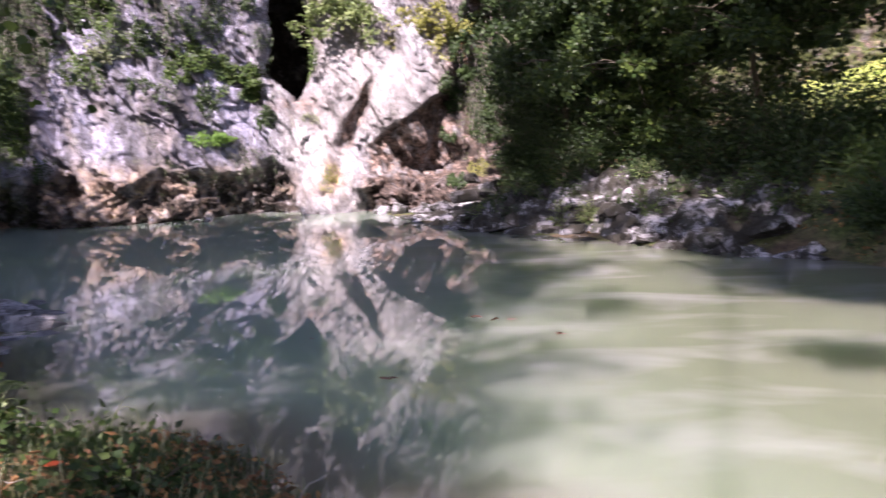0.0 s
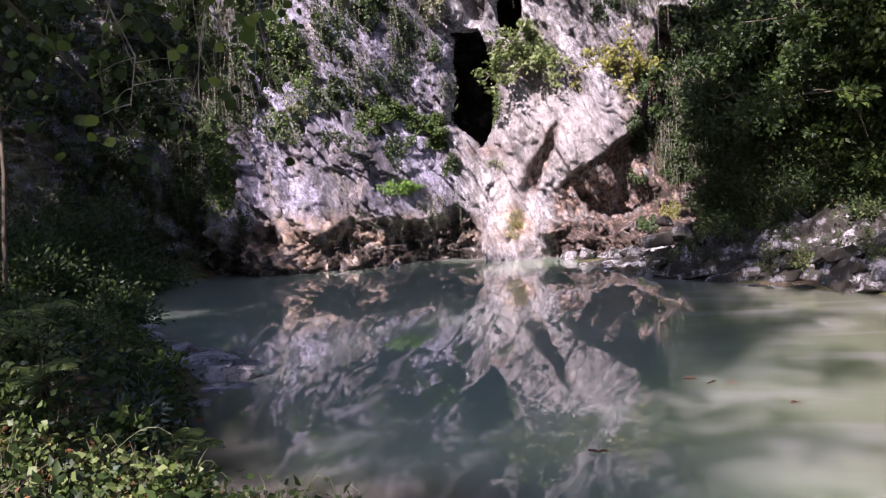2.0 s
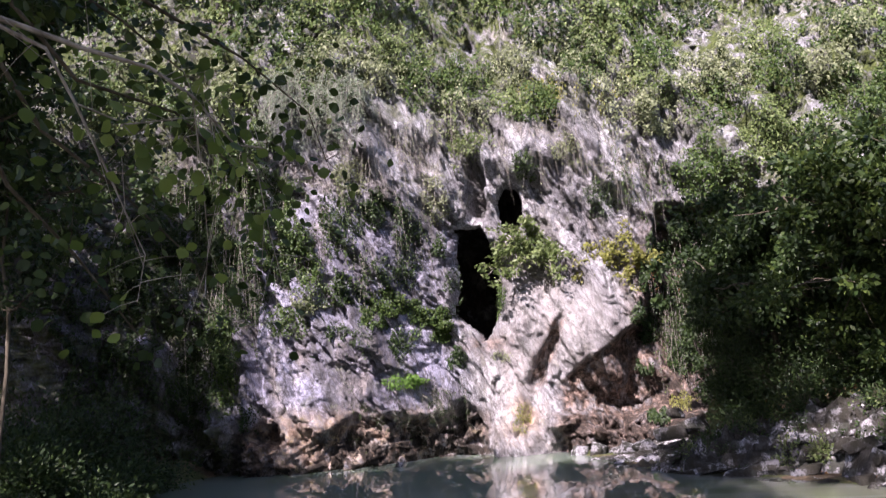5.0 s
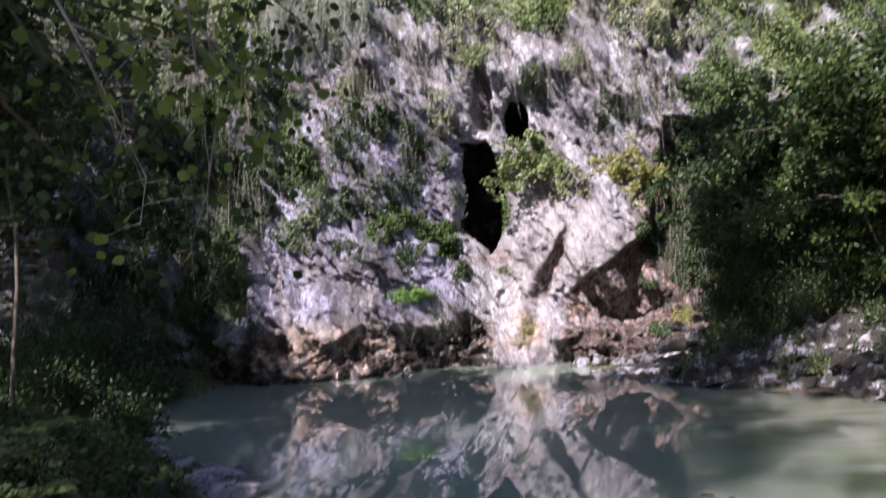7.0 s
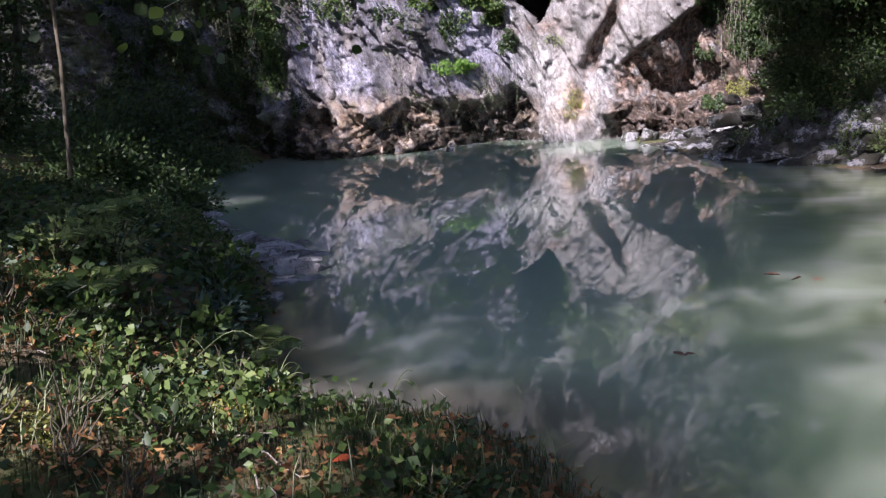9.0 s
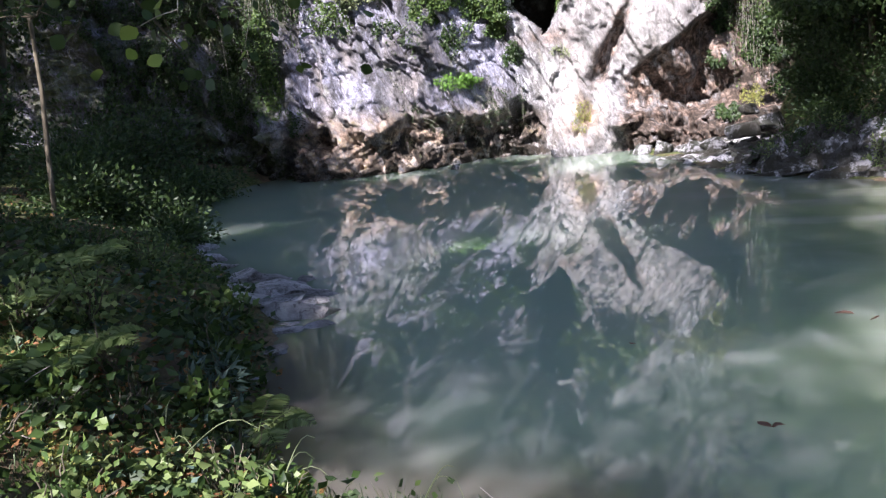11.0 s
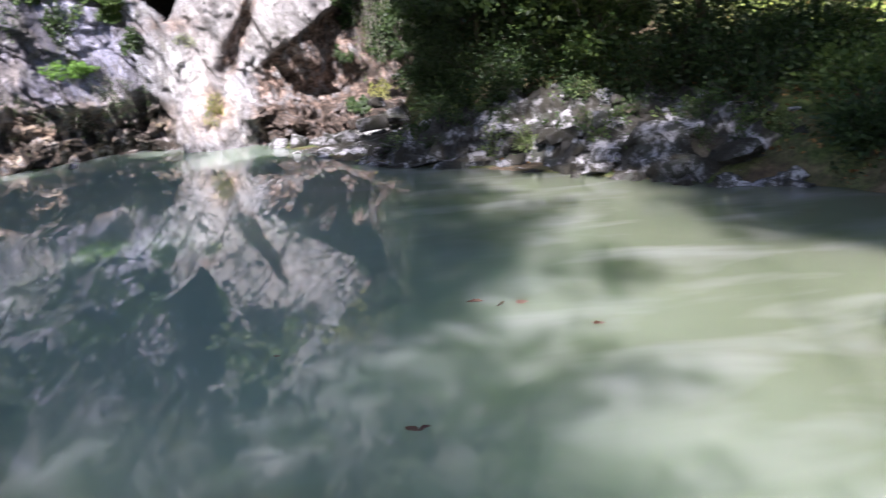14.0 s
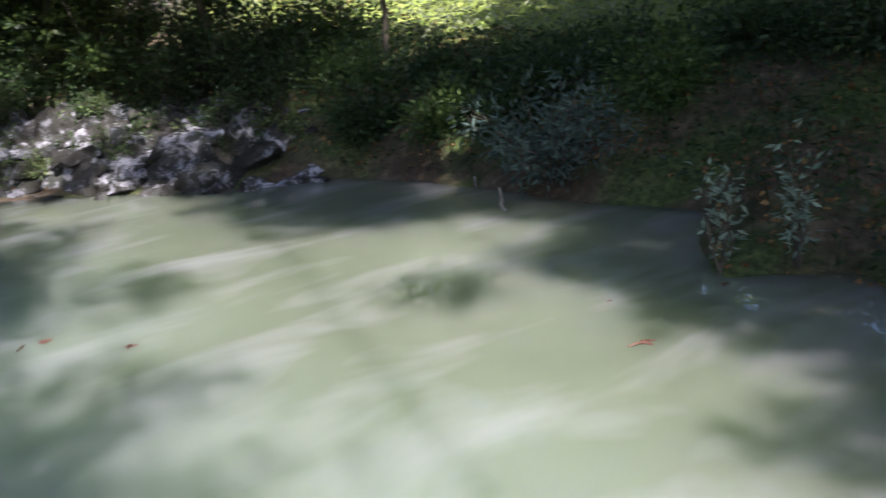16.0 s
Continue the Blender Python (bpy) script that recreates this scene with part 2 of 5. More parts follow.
LEAF_RED = leaf_material("red_leaves", (0.2, 0.03, 0.015), (0.4, 0.07, 0.03), (0.5, 0.15, 0.05), 0.3)


def bark_material():
    m, t, b = material("bark", 0.9, 0.2)
    n = noise_of(t, 9, 6, 0.65, (1, 1, 0.3))
    t.links.new(ramp(t, n, [(0.3, (0.03, 0.025, 0.018)), (0.55, (0.09, 0.075, 0.055)), (0.75, (0.19, 0.17, 0.14))]), b.inputs["Base Color"])
    bump(t, b, n, 0.7, 0.02)
    return m


def ground_material():
    m, t, b = material("bank_soil", 0.95, 0.15)
    col = ramp(t, noise_of(t, 3.5, 7, 0.7), [(0.3, (0.035, 0.026, 0.017)), (0.5, (0.09, 0.065, 0.042)), (0.68, (0.2, 0.15, 0.1))])
    green = grey(t, noise_of(t, 0.9, 5, 0.6), 0.42, 0.6)
    col = mix(t, times(t, green, 0.8), col, ramp(t, noise_of(t, 14, 4), [(0.35, (0.025, 0.045, 0.012)), (0.65, (0.1, 0.14, 0.035))]))
    sand = attribute(t, "sand")
    col = mix(t, sand, col, ramp(t, noise_of(t, 6, 6), [(0.35, (0.12, 0.085, 0.055)), (0.65, (0.32, 0.24, 0.17))]))
    meadow = attribute(t, "meadow")
    col = mix(t, meadow, col, ramp(t, noise_of(t, 1.5, 6, 0.7), [(0.35, (0.14, 0.2, 0.035)), (0.65, (0.33, 0.37, 0.1))]))
    t.links.new(col, b.inputs["Base Color"])
    bump(t, b, noise_of(t, 22, 8, 0.7), 0.8, 0.04)
    return m


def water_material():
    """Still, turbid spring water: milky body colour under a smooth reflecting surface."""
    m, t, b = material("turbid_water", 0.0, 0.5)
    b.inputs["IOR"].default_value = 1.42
    # Albedo offsets light: raised over shaded deep water, lowered over sunlit silty water.
    deep_shaded = ramp(t, noise_of(t, 0.28, 3, 0.5), [(0.35, (0.195, 0.252, 0.2)), (0.65, (0.222, 0.272, 0.208))])
    silty_lit = ramp(t, noise_of(t, 0.4, 4, 0.55), [(0.35, (0.108, 0.126, 0.082)), (0.65, (0.138, 0.155, 0.104))])
    # Soft paler streaks over both water colours.
    pale_streaks = grey(t, noise_of(t, 1.1, 3, 0.5, (0.6, 1.3, 1), 0.4), 0.47, 0.7)
    silty_lit = mix(t, pale_streaks, silty_lit, (0.195, 0.205, 0.178))
    deep_shaded = mix(t, times(t, pale_streaks, 0.4), deep_shaded, (0.22, 0.255, 0.21))
    col = mix(t, attribute(t, "sunlit_silt"), deep_shaded, silty_lit)
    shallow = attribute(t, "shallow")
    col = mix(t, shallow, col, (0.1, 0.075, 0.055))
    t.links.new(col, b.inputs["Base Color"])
    b.inputs["Subsurface Weight"].default_value = 1.0
    b.inputs["Subsurface Radius"].default_value = (0.35, 0.4, 0.3)
    b.inputs["Subsurface Scale"].default_value = 10.0
    bump(t, b, noise_of(t, 3.0, 3, 0.5, (1, 1, 1), 0.3), 0.006, 0.03)
    return m


def twig_material():
    m, t, b = material("grey_twig", 0.8, 0.2)
    t.links.new(ramp(t, noise_of(t, 12, 4, 0.6, (1, 1, 0.4)), [(0.3, (0.12, 0.1, 0.085)), (0.7, (0.36, 0.33, 0.3))]), b.inputs["Base Color"])
    return m


BARK, SOIL, WATER, TWIG = bark_material(), ground_material(), water_material(), twig_material()

# ---- mesh helpers ----


def mesh_of(name, verts, faces, mat, shade=False, **attributes):
    """A mesh from arrays; faces all of one size."""
    verts, faces = np.asarray(verts, np.float32), np.asarray(faces, np.int32)
    me = bpy.data.meshes.new(name)
    n, k = faces.shape
    me.vertices.add(len(verts))
    me.vertices.foreach_set("co", verts.ravel())
    me.loops.add(n * k)
    me.loops.foreach_set("vertex_index", faces.ravel())
    me.polygons.add(n)
    me.polygons.foreach_set("loop_start", np.arange(0, n * k, k, dtype=np.int32))
    me.polygons.foreach_set("loop_total", np.full(n, k, np.int32))
    me.update(calc_edges=True)
    if shade:
        me.polygons.foreach_set("use_smooth", np.ones(n, bool))
    for key, values in attributes.items():
        a = me.attributes.new(key, "FLOAT", "POINT")
        a.data.foreach_set("value", np.asarray(values, np.float32).ravel())
    me.materials.append(mat)
    return me


def part(name, me, parent, label=""):
    ob = new(name, me)
    ob.parent = parent
    return tagged(ob, label)


def grid_faces(nu, nv):
    i, j = np.meshgrid(np.arange(nu - 1), np.arange(nv - 1), indexing="ij")
    a = (i * nv + j).ravel()
    return np.stack([a, a + nv, a + nv + 1, a + 1], 1)


def tubes(paths, sides=6):
    """Tapered round limbs: each path is rows of x, y, z, radius."""
    V, F, base = [], [], 0
    ang = np.linspace(0, 2 * np.pi, sides, endpoint=False)
    for p in paths:
        p = np.asarray(p, float)
        d = np.gradient(p[:, :3], axis=0)
        d /= np.linalg.norm(d, axis=1)[:, None] + 1e-9
        ref = np.where(np.abs(d[:, 2:3]) > 0.9, [[1.0, 0, 0]], [[0, 0, 1.0]])
        u = np.cross(d, ref)
        u /= np.linalg.norm(u, axis=1)[:, None] + 1e-9
        w = np.cross(d, u)
        ring = p[:, None, :3] + p[:, None, 3:4] * (np.cos(ang)[None, :, None] * u[:, None] + np.sin(ang)[None, :, None] * w[:, None])
        V.append(ring.reshape(-1, 3))
        n = len(p)
        i, j = np.meshgrid(np.arange(n - 1), np.arange(sides), indexing="ij")
        a, b2 = i * sides + j, i * sides + (j + 1) % sides
        F.append(base + np.stack([a, b2, b2 + sides, a + sides], -1).reshape(-1, 4))
        base += n * sides
    return np.concatenate(V), np.concatenate(F)


def wiggle(a, b, r0, r1, bend=0.15, n=8, sag=0.0, r=None):
    """A crooked limb from a to b."""
    r = r or rng
    a, b = np.asarray(a, float), np.asarray(b, float)
    s = np.linspace(0, 1, n)[:, None]
    p = a + (b - a) * s
    off = np.cumsum(r.normal(0, 1, (n, 3)), 0)
    off -= off[0] + (off[-1] - off[0]) * s
    p = p + off * bend * np.linalg.norm(b - a) / n
    p[:, 2] -= sag * (s[:, 0] * (1 - s[:, 0])) * 4
    return np.concatenate([p, r0 + (r1 - r0) * s], 1)


def leaf_shape(points, along, size, width=0.5, fold=0.2, rounded=False, r=None):
    """Leaves at points, each from its stalk along a way, folded on its midrib."""
    r = r or rng
    n = len(points)
    along = along / (np.linalg.norm(along, axis=1)[:, None] + 1e-9)
    side = np.cross(along, r.normal(0, 1, (n, 3)))
    side /= np.linalg.norm(side, axis=1)[:, None] + 1e-9
    up = np.cross(side, along)
    size = np.broadcast_to(np.asarray(size, float), (n,))[:, None]
    if rounded:
        prof = [(0.0, 0.0), (0.22, 0.36), (0.55, 0.5), (0.85, 0.27), (1.0, 0.0)]
    else:
        prof = [(0.0, 0.0), (0.4, 0.5), (1.0, 0.0)]
    mid = [points + along * size * s for s, _ in prof]
    if not rounded:
        lo = points + along * size * 0.42 + side * size * width * 0.5 + up * size * fold * 0.4
        hi = points + along * size * 0.42 - side * size * width * 0.5 + up * size * fold * 0.4
        V = np.stack([points, lo, points + along * size, hi], 1).reshape(-1, 3)
        k = np.arange(n)[:, None] * 4
        F = np.concatenate([k + [[0, 1, 2]], k + [[0, 2, 3]]], 0)
        return V, F
    L = [mid[i] + side * size * width * prof[i][1] + up * size * fold * prof[i][1] - up * size * 0.12 * prof[i][0] ** 2 for i in range(1, 4)]
    R = [mid[i] - side * size * width * prof[i][1] + up * size * fold * prof[i][1] - up * size * 0.12 * prof[i][0] ** 2 for i in range(1, 4)]
    tip = mid[4] - up * size * 0.15
    V = np.stack([points, *L, *R, tip, mid[2]], 1).reshape(-1, 3)       # 0 base, 1-3 left, 4-6 right, 7 tip, 8 middle
    k = np.arange(n)[:, None] * 9
    tri = [[0, 1, 8], [1, 2, 8], [2, 3, 8], [3, 7, 8], [0, 8, 4], [4, 8, 5], [5, 8, 6], [6, 8, 7]]
    return V, np.concatenate([k + [q] for q in tri], 0)


def sphere_points(n, r=None):
    r = r or rng
    d = r.normal(0, 1, (n, 3))
    return d / np.linalg.norm(d, axis=1)[:, None]


def clumps(centres, radii, per, r=None, flat=0.7):
    """Leaf places: many small clumps, denser on their outside. Returns places and outward ways."""
    r = r or rng
    P, D = [], []
    for c, rad in zip(centres, radii):
        d = sphere_points(per, r)
        s = rad * r.random(per)[:, None] ** 0.45
        P.append(np.asarray(c) + d * s * [1, 1, flat])
        D.append(d + [0, 0, -0.25] + r.normal(0, 0.55, (per, 3)))
    return np.concatenate(P), np.concatenate(D)


# ---- the cliff ----
CLIFF_X = [-60, -30, -20, -15, -12.4, -11.0, -10.2, -8.9, -7.6, -6.7, -5.5, -2.0, 0.5, 4.0, 9.0, 16.0, 40.0]
CLIFF_Y = [0, 10, 13.5, 16.0, 17.6, 17.5, 17.7, 18.1, 18.9, 20.2, 21.0, 21.1, 20.8, 20.0, 20.5, 24.0, 40.0]


def cliff_y(x, z):
    """Depth of the rock face at a place along it and a height."""
    x, z = np.broadcast_arrays(np.asarray(x, float), np.asarray(z, float))
    y = np.interp(x, CLIFF_X, CLIFF_Y)
    y = y + 0.05 * z + 0.4 * np.maximum(z - 9.5, 0) + 0.25 * smooth(-3, 1, x) * np.maximum(z - 1, 0)
    y = y - 0.6 * fnoise(x * 0.33, z * 0.25, seed=11, octaves=3)
    calm = 1 - 0.6 * np.exp(-((x + 2.9) / 1.2) ** 2 - ((z - 3.0) / 1.4) ** 2) - 0.55 * np.exp(-((x + 4.8) / 0.9) ** 2 - ((z - 1.5) / 1.4) ** 2)
    y = y - calm * 0.2 * fnoise((x + 0.3 * z) * 1.25, z * 0.24, seed=21, octaves=4, ridged=True)
    y = y - calm * 0.09 * fnoise((x + 0.3 * z) * 2.4, z * 0.4, seed=31, octaves=4, ridged=True)
    q = fnoise((x + 0.45 * z) * 1.9, (z - 0.2 * x) * 0.9, seed=51, octaves=3) * 4.0
    y = y - calm * 0.13 * (np.floor(q) + smooth(0.0, 0.35, q - np.floor(q)))
    y = y - calm * 0.07 * fnoise((x + 0.3 * z) * 4.2, (z - 0.2 * x) * 0.8, seed=45, octaves=4, ridged=True)
    calm = np.maximum(calm, 0.3)
    still = calm ** 1.5
    y = y - calm * 0.3 * facets(x + 0.35 * z, z - 0.2 * x, 0.8, 2.4, 131, 1.6)
    y = y - still * (0.16 * facets(x + 0.4 * z, z - 0.25 * x, 0.32, 4.0, 141, 1.8) + 0.08 * facets(x + 0.35 * z, z - 0.2 * x, 0.13, 4.0, 151, 1.8))
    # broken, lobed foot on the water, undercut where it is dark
    lob = fnoise(x * 1.5, z * 0.7, seed=6, octaves=3)
    top = 1.08 + 0.5 * lob
    foot = smooth(top + 0.14, top - 0.14, z) * smooth(-5.4, -6.2, x)
    y = y + (0.2 + 0.3 * smooth(-9.3, -8.5, x)) * foot
    y = y - foot * (0.5 * facets(x, z, 0.45, 1.1, 161, 2.0) + 0.24 * facets(x, z, 0.17, 1.3, 171, 2.2))
    # outcropping stones at the foot of the earth hollow
    stones = smooth(1.0 + 0.3 * lob, 0.6 + 0.3 * lob, z) * smooth(-4.2, -3.6, x) * smooth(0.5, -0.6, x)
    y = y - stones * (0.3 + 0.45 * facets(x + 0.4 * z, z - 0.3 * x, 0.42, 1.0, 181, 2.0) + 0.2 * facets(x, z, 0.18, 1.1, 191, 2.0))
    # crevice, and the overgrown buttress that stands back beyond it
    y = y + 0.55 * np.exp(-((x + 10.3 + 0.12 * (z - 2)) / 0.14) ** 2) * smooth(0.6, 1.2, z) * smooth(5.2, 3.6, z) + 0.3 * smooth(-10.3, -10.6, x + 0.12 * (z - 2))
    y = y + 0.4 * np.exp(-((x + 11.6) / 0.22) ** 2) * smooth(0.4, 1.0, z) - 0.3 * np.exp(-((x + 11.05) / 0.3) ** 2)
    # calcite apron that runs from the cave down to the water
    xc = -5.2 + 0.62 * smooth(2.9, 0.2, z)
    y = y - 1.1 * np.exp(-((x - xc) / (0.75 + 0.25 * smooth(2, 0, z))) ** 2) * smooth(3.1, 0.6, z)
    # pale bulge beside the groove
    y = y - 0.75 * np.exp(-((x + 2.85) / 1.0) ** 2 - ((z - 3.0) / 1.35) ** 2)
    y = y - 0.55 * np.exp(-((x + 4.55) / 0.5) ** 2 - ((z - 3.3) / 1.0) ** 2)
    # hollow with loose earth below the bulge
    y = y + 0.5 * np.exp(-((x + 2.1) / 0.9) ** 2 - ((z - 1.2) / 0.55) ** 2)
    # groove
    s = np.clip((z - 1.7) / 1.7, 0, 1)
    gx = -4.25 + 0.85 * s ** 1.2
    gx = gx + 0.06 * fnoise(z * 3.0, 0.0 * z, seed=91, octaves=2)
    half = 0.2 - 0.13 * s
    y = y + 0.5 * (0.8 + 0.45 * fnoise(x * 3.0, z * 2.0, seed=97, octaves=4)) * np.exp(-(np.abs(x - gx) / (half + 0.03)) ** 3) * smooth(1.55, 1.9, z) * smooth(3.7, 2.7, z)
    # overhang: the hollow of loose earth below and beside the pale bulge
    lip = np.interp(x, [-3.9, -3.6, -2.5, -1.45, -1.15, -0.9], [1.35, 1.7, 2.4, 3.2, 4.6, 6.0]) + 0.16 * fnoise(x * 2.2, z * 0.5, seed=93, octaves=3)
    y = y + (0.26 + 0.7 * smooth(-2.5, -1.7, x)) * smooth(lip + 0.1, lip - 0.12, z) * smooth(-3.95, -3.3, x) * smooth(0.3, 1.1, z)
    # runnel under the groove
    rx = -4.3 - 0.1 * (1.7 - z)
    y = y + 0.35 * np.exp(-((x - rx) / 0.17) ** 2) * smooth(1.9, 1.6, z) * smooth(0.2, 0.6, z)
    # cave mouth: a tall slot, pointed below
    cx = -5.78 + 0.12 * np.sin((z - 2.9) * 1.1) + 0.3 * smooth(3.6, 2.9, z)
    cw = 0.46 * smooth(2.75, 3.7, z) * (1 - 0.25 * smooth(5.0, 5.9, z)) + 0.02
    cave = smooth(cw + 0.1, cw - 0.06, np.abs(x - cx)) * smooth(2.7, 2.95, z) * smooth(5.98, 5.75, z)
    y = y + 0.4 * cave
    # chimney over the cave and a second, smaller hole
    y = y + 0.6 * smooth(0.34, 0.1, np.abs(x + 5.5 - 0.05 * (z - 6))) * smooth(5.9, 6.3, z) * smooth(8.3, 7.4, z)
    hole = np.hypot((x + 4.62) / 0.34, (z - 6.25) / 0.72)
    y = y + 0.3 * smooth(1.12, 0.88, hole)
    # brow over the holes
    y = y - 0.5 * np.exp(-((z - 7.6) / 0.6) ** 2) * np.exp(-((x + 4.6) / 1.6) ** 2)
    return y


def openings(x, z):
    """Where the rock is open: inside the cave slot or the hole over it."""
    cx = -5.78 + 0.12 * np.sin((z - 2.9) * 1.1) + 0.3 * smooth(3.6, 2.9, z)
    cw = 0.46 * smooth(2.75, 3.7, z) * (1 - 0.25 * smooth(5.0, 5.9, z))
    slot = (np.abs(x - cx) < cw) & (z > 2.85) & (z < 5.88)
    return slot | (np.hypot((x + 4.62) / 0.34, (z - 6.25) / 0.72) < 0.93)


def spaced(stops):
    """Places along a line: rows of start, end, step."""
    return np.concatenate([np.arange(a, b, c) for a, b, c in stops])


def build_cliff():
    xs = spaced([(-60, -20, 1.2), (-20, -13, 0.16), (-13, 0.0, 0.032), (0.0, 9, 0.12), (9, 41, 1.2)])
    zs = spaced([(-0.8, 0, 0.1), (0, 7.2, 0.032), (7.2, 12, 0.08), (12, 20.2, 0.35)])
    X, Z = np.meshgrid(xs, zs, indexing="ij")
    Y = cliff_y(X, Z)
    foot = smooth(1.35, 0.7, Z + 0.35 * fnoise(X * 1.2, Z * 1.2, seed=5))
    left = smooth(-6.0, -7.2, X)
    ochre = np.clip(left * smooth(1.6, 0.8, Z) * smooth(-11.5, -10.2, X) + np.exp(-((X + 4.55) / 0.35) ** 2 - ((Z - 0.85) / 0.5) ** 2)
                    + 0.8 * np.exp(-((X + 5.9) / 0.5) ** 2 - ((Z - 0.6) / 0.4) ** 2), 0, 1)
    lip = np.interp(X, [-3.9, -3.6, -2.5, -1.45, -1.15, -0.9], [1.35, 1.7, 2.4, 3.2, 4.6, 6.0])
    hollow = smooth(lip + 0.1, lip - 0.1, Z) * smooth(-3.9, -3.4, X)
    # Loose earth; in the groove a brown stain that also carries its shadow.
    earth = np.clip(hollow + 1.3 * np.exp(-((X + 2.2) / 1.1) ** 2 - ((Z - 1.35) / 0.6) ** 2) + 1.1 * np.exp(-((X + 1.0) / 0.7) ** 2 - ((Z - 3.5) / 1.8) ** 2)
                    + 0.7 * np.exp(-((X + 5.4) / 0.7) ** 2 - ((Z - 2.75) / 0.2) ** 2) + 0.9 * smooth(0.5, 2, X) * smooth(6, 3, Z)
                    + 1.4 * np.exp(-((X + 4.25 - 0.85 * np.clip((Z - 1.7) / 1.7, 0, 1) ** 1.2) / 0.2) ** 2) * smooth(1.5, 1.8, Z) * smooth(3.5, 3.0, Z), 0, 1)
    # Wet foot, plus shade put into colour at both ends of the face.
    wet_shade = np.clip(foot * (0.55 + 0.45 * smooth(-9.2, -8.4, X)) * smooth(-4.9, -6.0, X) + smooth(0.22, 0.05, Z) * smooth(-5, -6, X) + smooth(-10.3, -10.7, X) * 0.55 + 0.75 * smooth(-1.9, -0.9, X) * smooth(6.5, 5, Z) + 0.7 * smooth(1.1, 0.5, Z) * smooth(-3.9, -3.2, X), 0, 1)
    clean = np.clip(np.exp(-((X + 2.9) / 1.15) ** 2 - ((Z - 3.0) / 1.1) ** 2) + np.exp(-((X + 4.8) / 0.7) ** 2 - ((Z - 1.9) / 1.3) ** 2)
                    + 0.7 * np.exp(-((X + 4.2) / 0.9) ** 2 - ((Z - 4.3) / 1.4) ** 2), 0, 1)
    clean = clean * (1 - hollow)
    sky_tint = smooth(-5.6, -6.6, X) * smooth(0.8, 1.6, Z) * smooth(7.5, 5.5, Z)
    # Moss over the top; both shaded ends darkened with the same growth colour.
    moss = np.clip(smooth(7.5, 10.5, Z) + smooth(-10.4, -11.0, X) * 0.65 + smooth(-0.5, 1.0, X) * 0.9, 0, 1)
    plane = 0.55 * facets(X + 0.4 * Z, Z - 0.25 * X, 0.32, 4.0, 141, tone=True) + 0.45 * facets(X + 0.35 * Z, Z - 0.2 * X, 0.13, 4.0, 151, tone=True)
    V = np.stack([X, Y, Z], -1).reshape(-1, 3)
    F = grid_faces(len(xs), len(zs))
    mid = V[F].mean(1)
    F = F[~openings(mid[:, 0], mid[:, 2])]
    me = mesh_of("cliff", V, F, ROCK, False, ochre=ochre, earth=earth, wet_shade=wet_shade, clean=clean, moss=moss, sky_tint=sky_tint, plane=plane)
    cliff = tagged(new("cliff", me), "pale weathered limestone cliff with a dark cave slot, standing in the pool", "cliff", kind="structure")
    for centre, size, cut in (((-6.3, 23.3, 4.4), (1.6, 2.4, 2.1), 22.7), ((-4.8, 23.0, 6.4), (0.9, 1.6, 1.2), 22.7)):
        u, v = np.meshgrid(np.linspace(0, 2 * np.pi, 49), np.linspace(0.02, np.pi - 0.02, 33), indexing="ij")
        d = np.stack([np.cos(u) * np.sin(v), np.sin(u) * np.sin(v), np.cos(v)], -1).reshape(-1, 3)
        W = np.array(centre) + d * size * (1 + 0.12 * fnoise(d[:, 0] * 2, d[:, 1] * 2, d[:, 2] * 2, seed=9))[:, None]
        G = grid_faces(49, 33)
        G = G[W[G][:, :, 1].min(1) > cut - 0.6]
        # Darkest tones all over: the chamber's shade is put into its colour.
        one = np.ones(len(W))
        part("cave_chamber", mesh_of("cave_chamber", W, G, ROCK, True, ochre=0 * one, earth=0 * one, wet_shade=one, clean=0 * one, moss=0 * one, sky_tint=0 * one, plane=0 * one), cliff)


# ---- ground and water ----
SHORE = [(-11.6, 16.2), (-10.9, 14.0), (-10.2, 12.6), (-8.4, 10.3), (-6.4, 8.6), (-4.65, 6.85), (-3.65, 5.3), (-3.05, 4.35), (-2.7, 4.1), (-1.8, 4.1), (-1.2, 3.75),
         (-0.75, 3.2), (0.1, 2.75), (1.6, 2.3), (3.0, 2.4), (3.9, 3.3), (4.1, 3.9), (3.6, 4.5), (5.1, 5.6), (4.8, 7.2), (4.7, 8.2), (4.5, 9.6), (3.8, 10.8),
         (3.0, 11.4), (2.1, 12.5), (0.7, 14.0), (-1.0, 15.4), (-2.2, 17.8), (-3.0, 19.6), (-3.4, 26.0), (-12.0, 26.0)]


def shore_distance(x, y):
    """Distance to the shore, negative over the pool."""
    x, y = np.asarray(x, float), np.asarray(y, float)
    best, inside = np.full(x.shape, 1e9), np.zeros(x.shape, bool)
    for (ax, ay), (bx, by) in zip(SHORE, SHORE[1:] + SHORE[:1]):
        dx, dy = bx - ax, by - ay
        s = np.clip(((x - ax) * dx + (y - ay) * dy) / (dx * dx + dy * dy), 0, 1)
        best = np.minimum(best, np.hypot(x - ax - s * dx, y - ay - s * dy))
        cross = ((ay > y) != (by > y)) & (x < dx * (y - ay) / (dy + 1e-12) + ax)
        inside ^= cross
    return np.where(inside, -best, best)


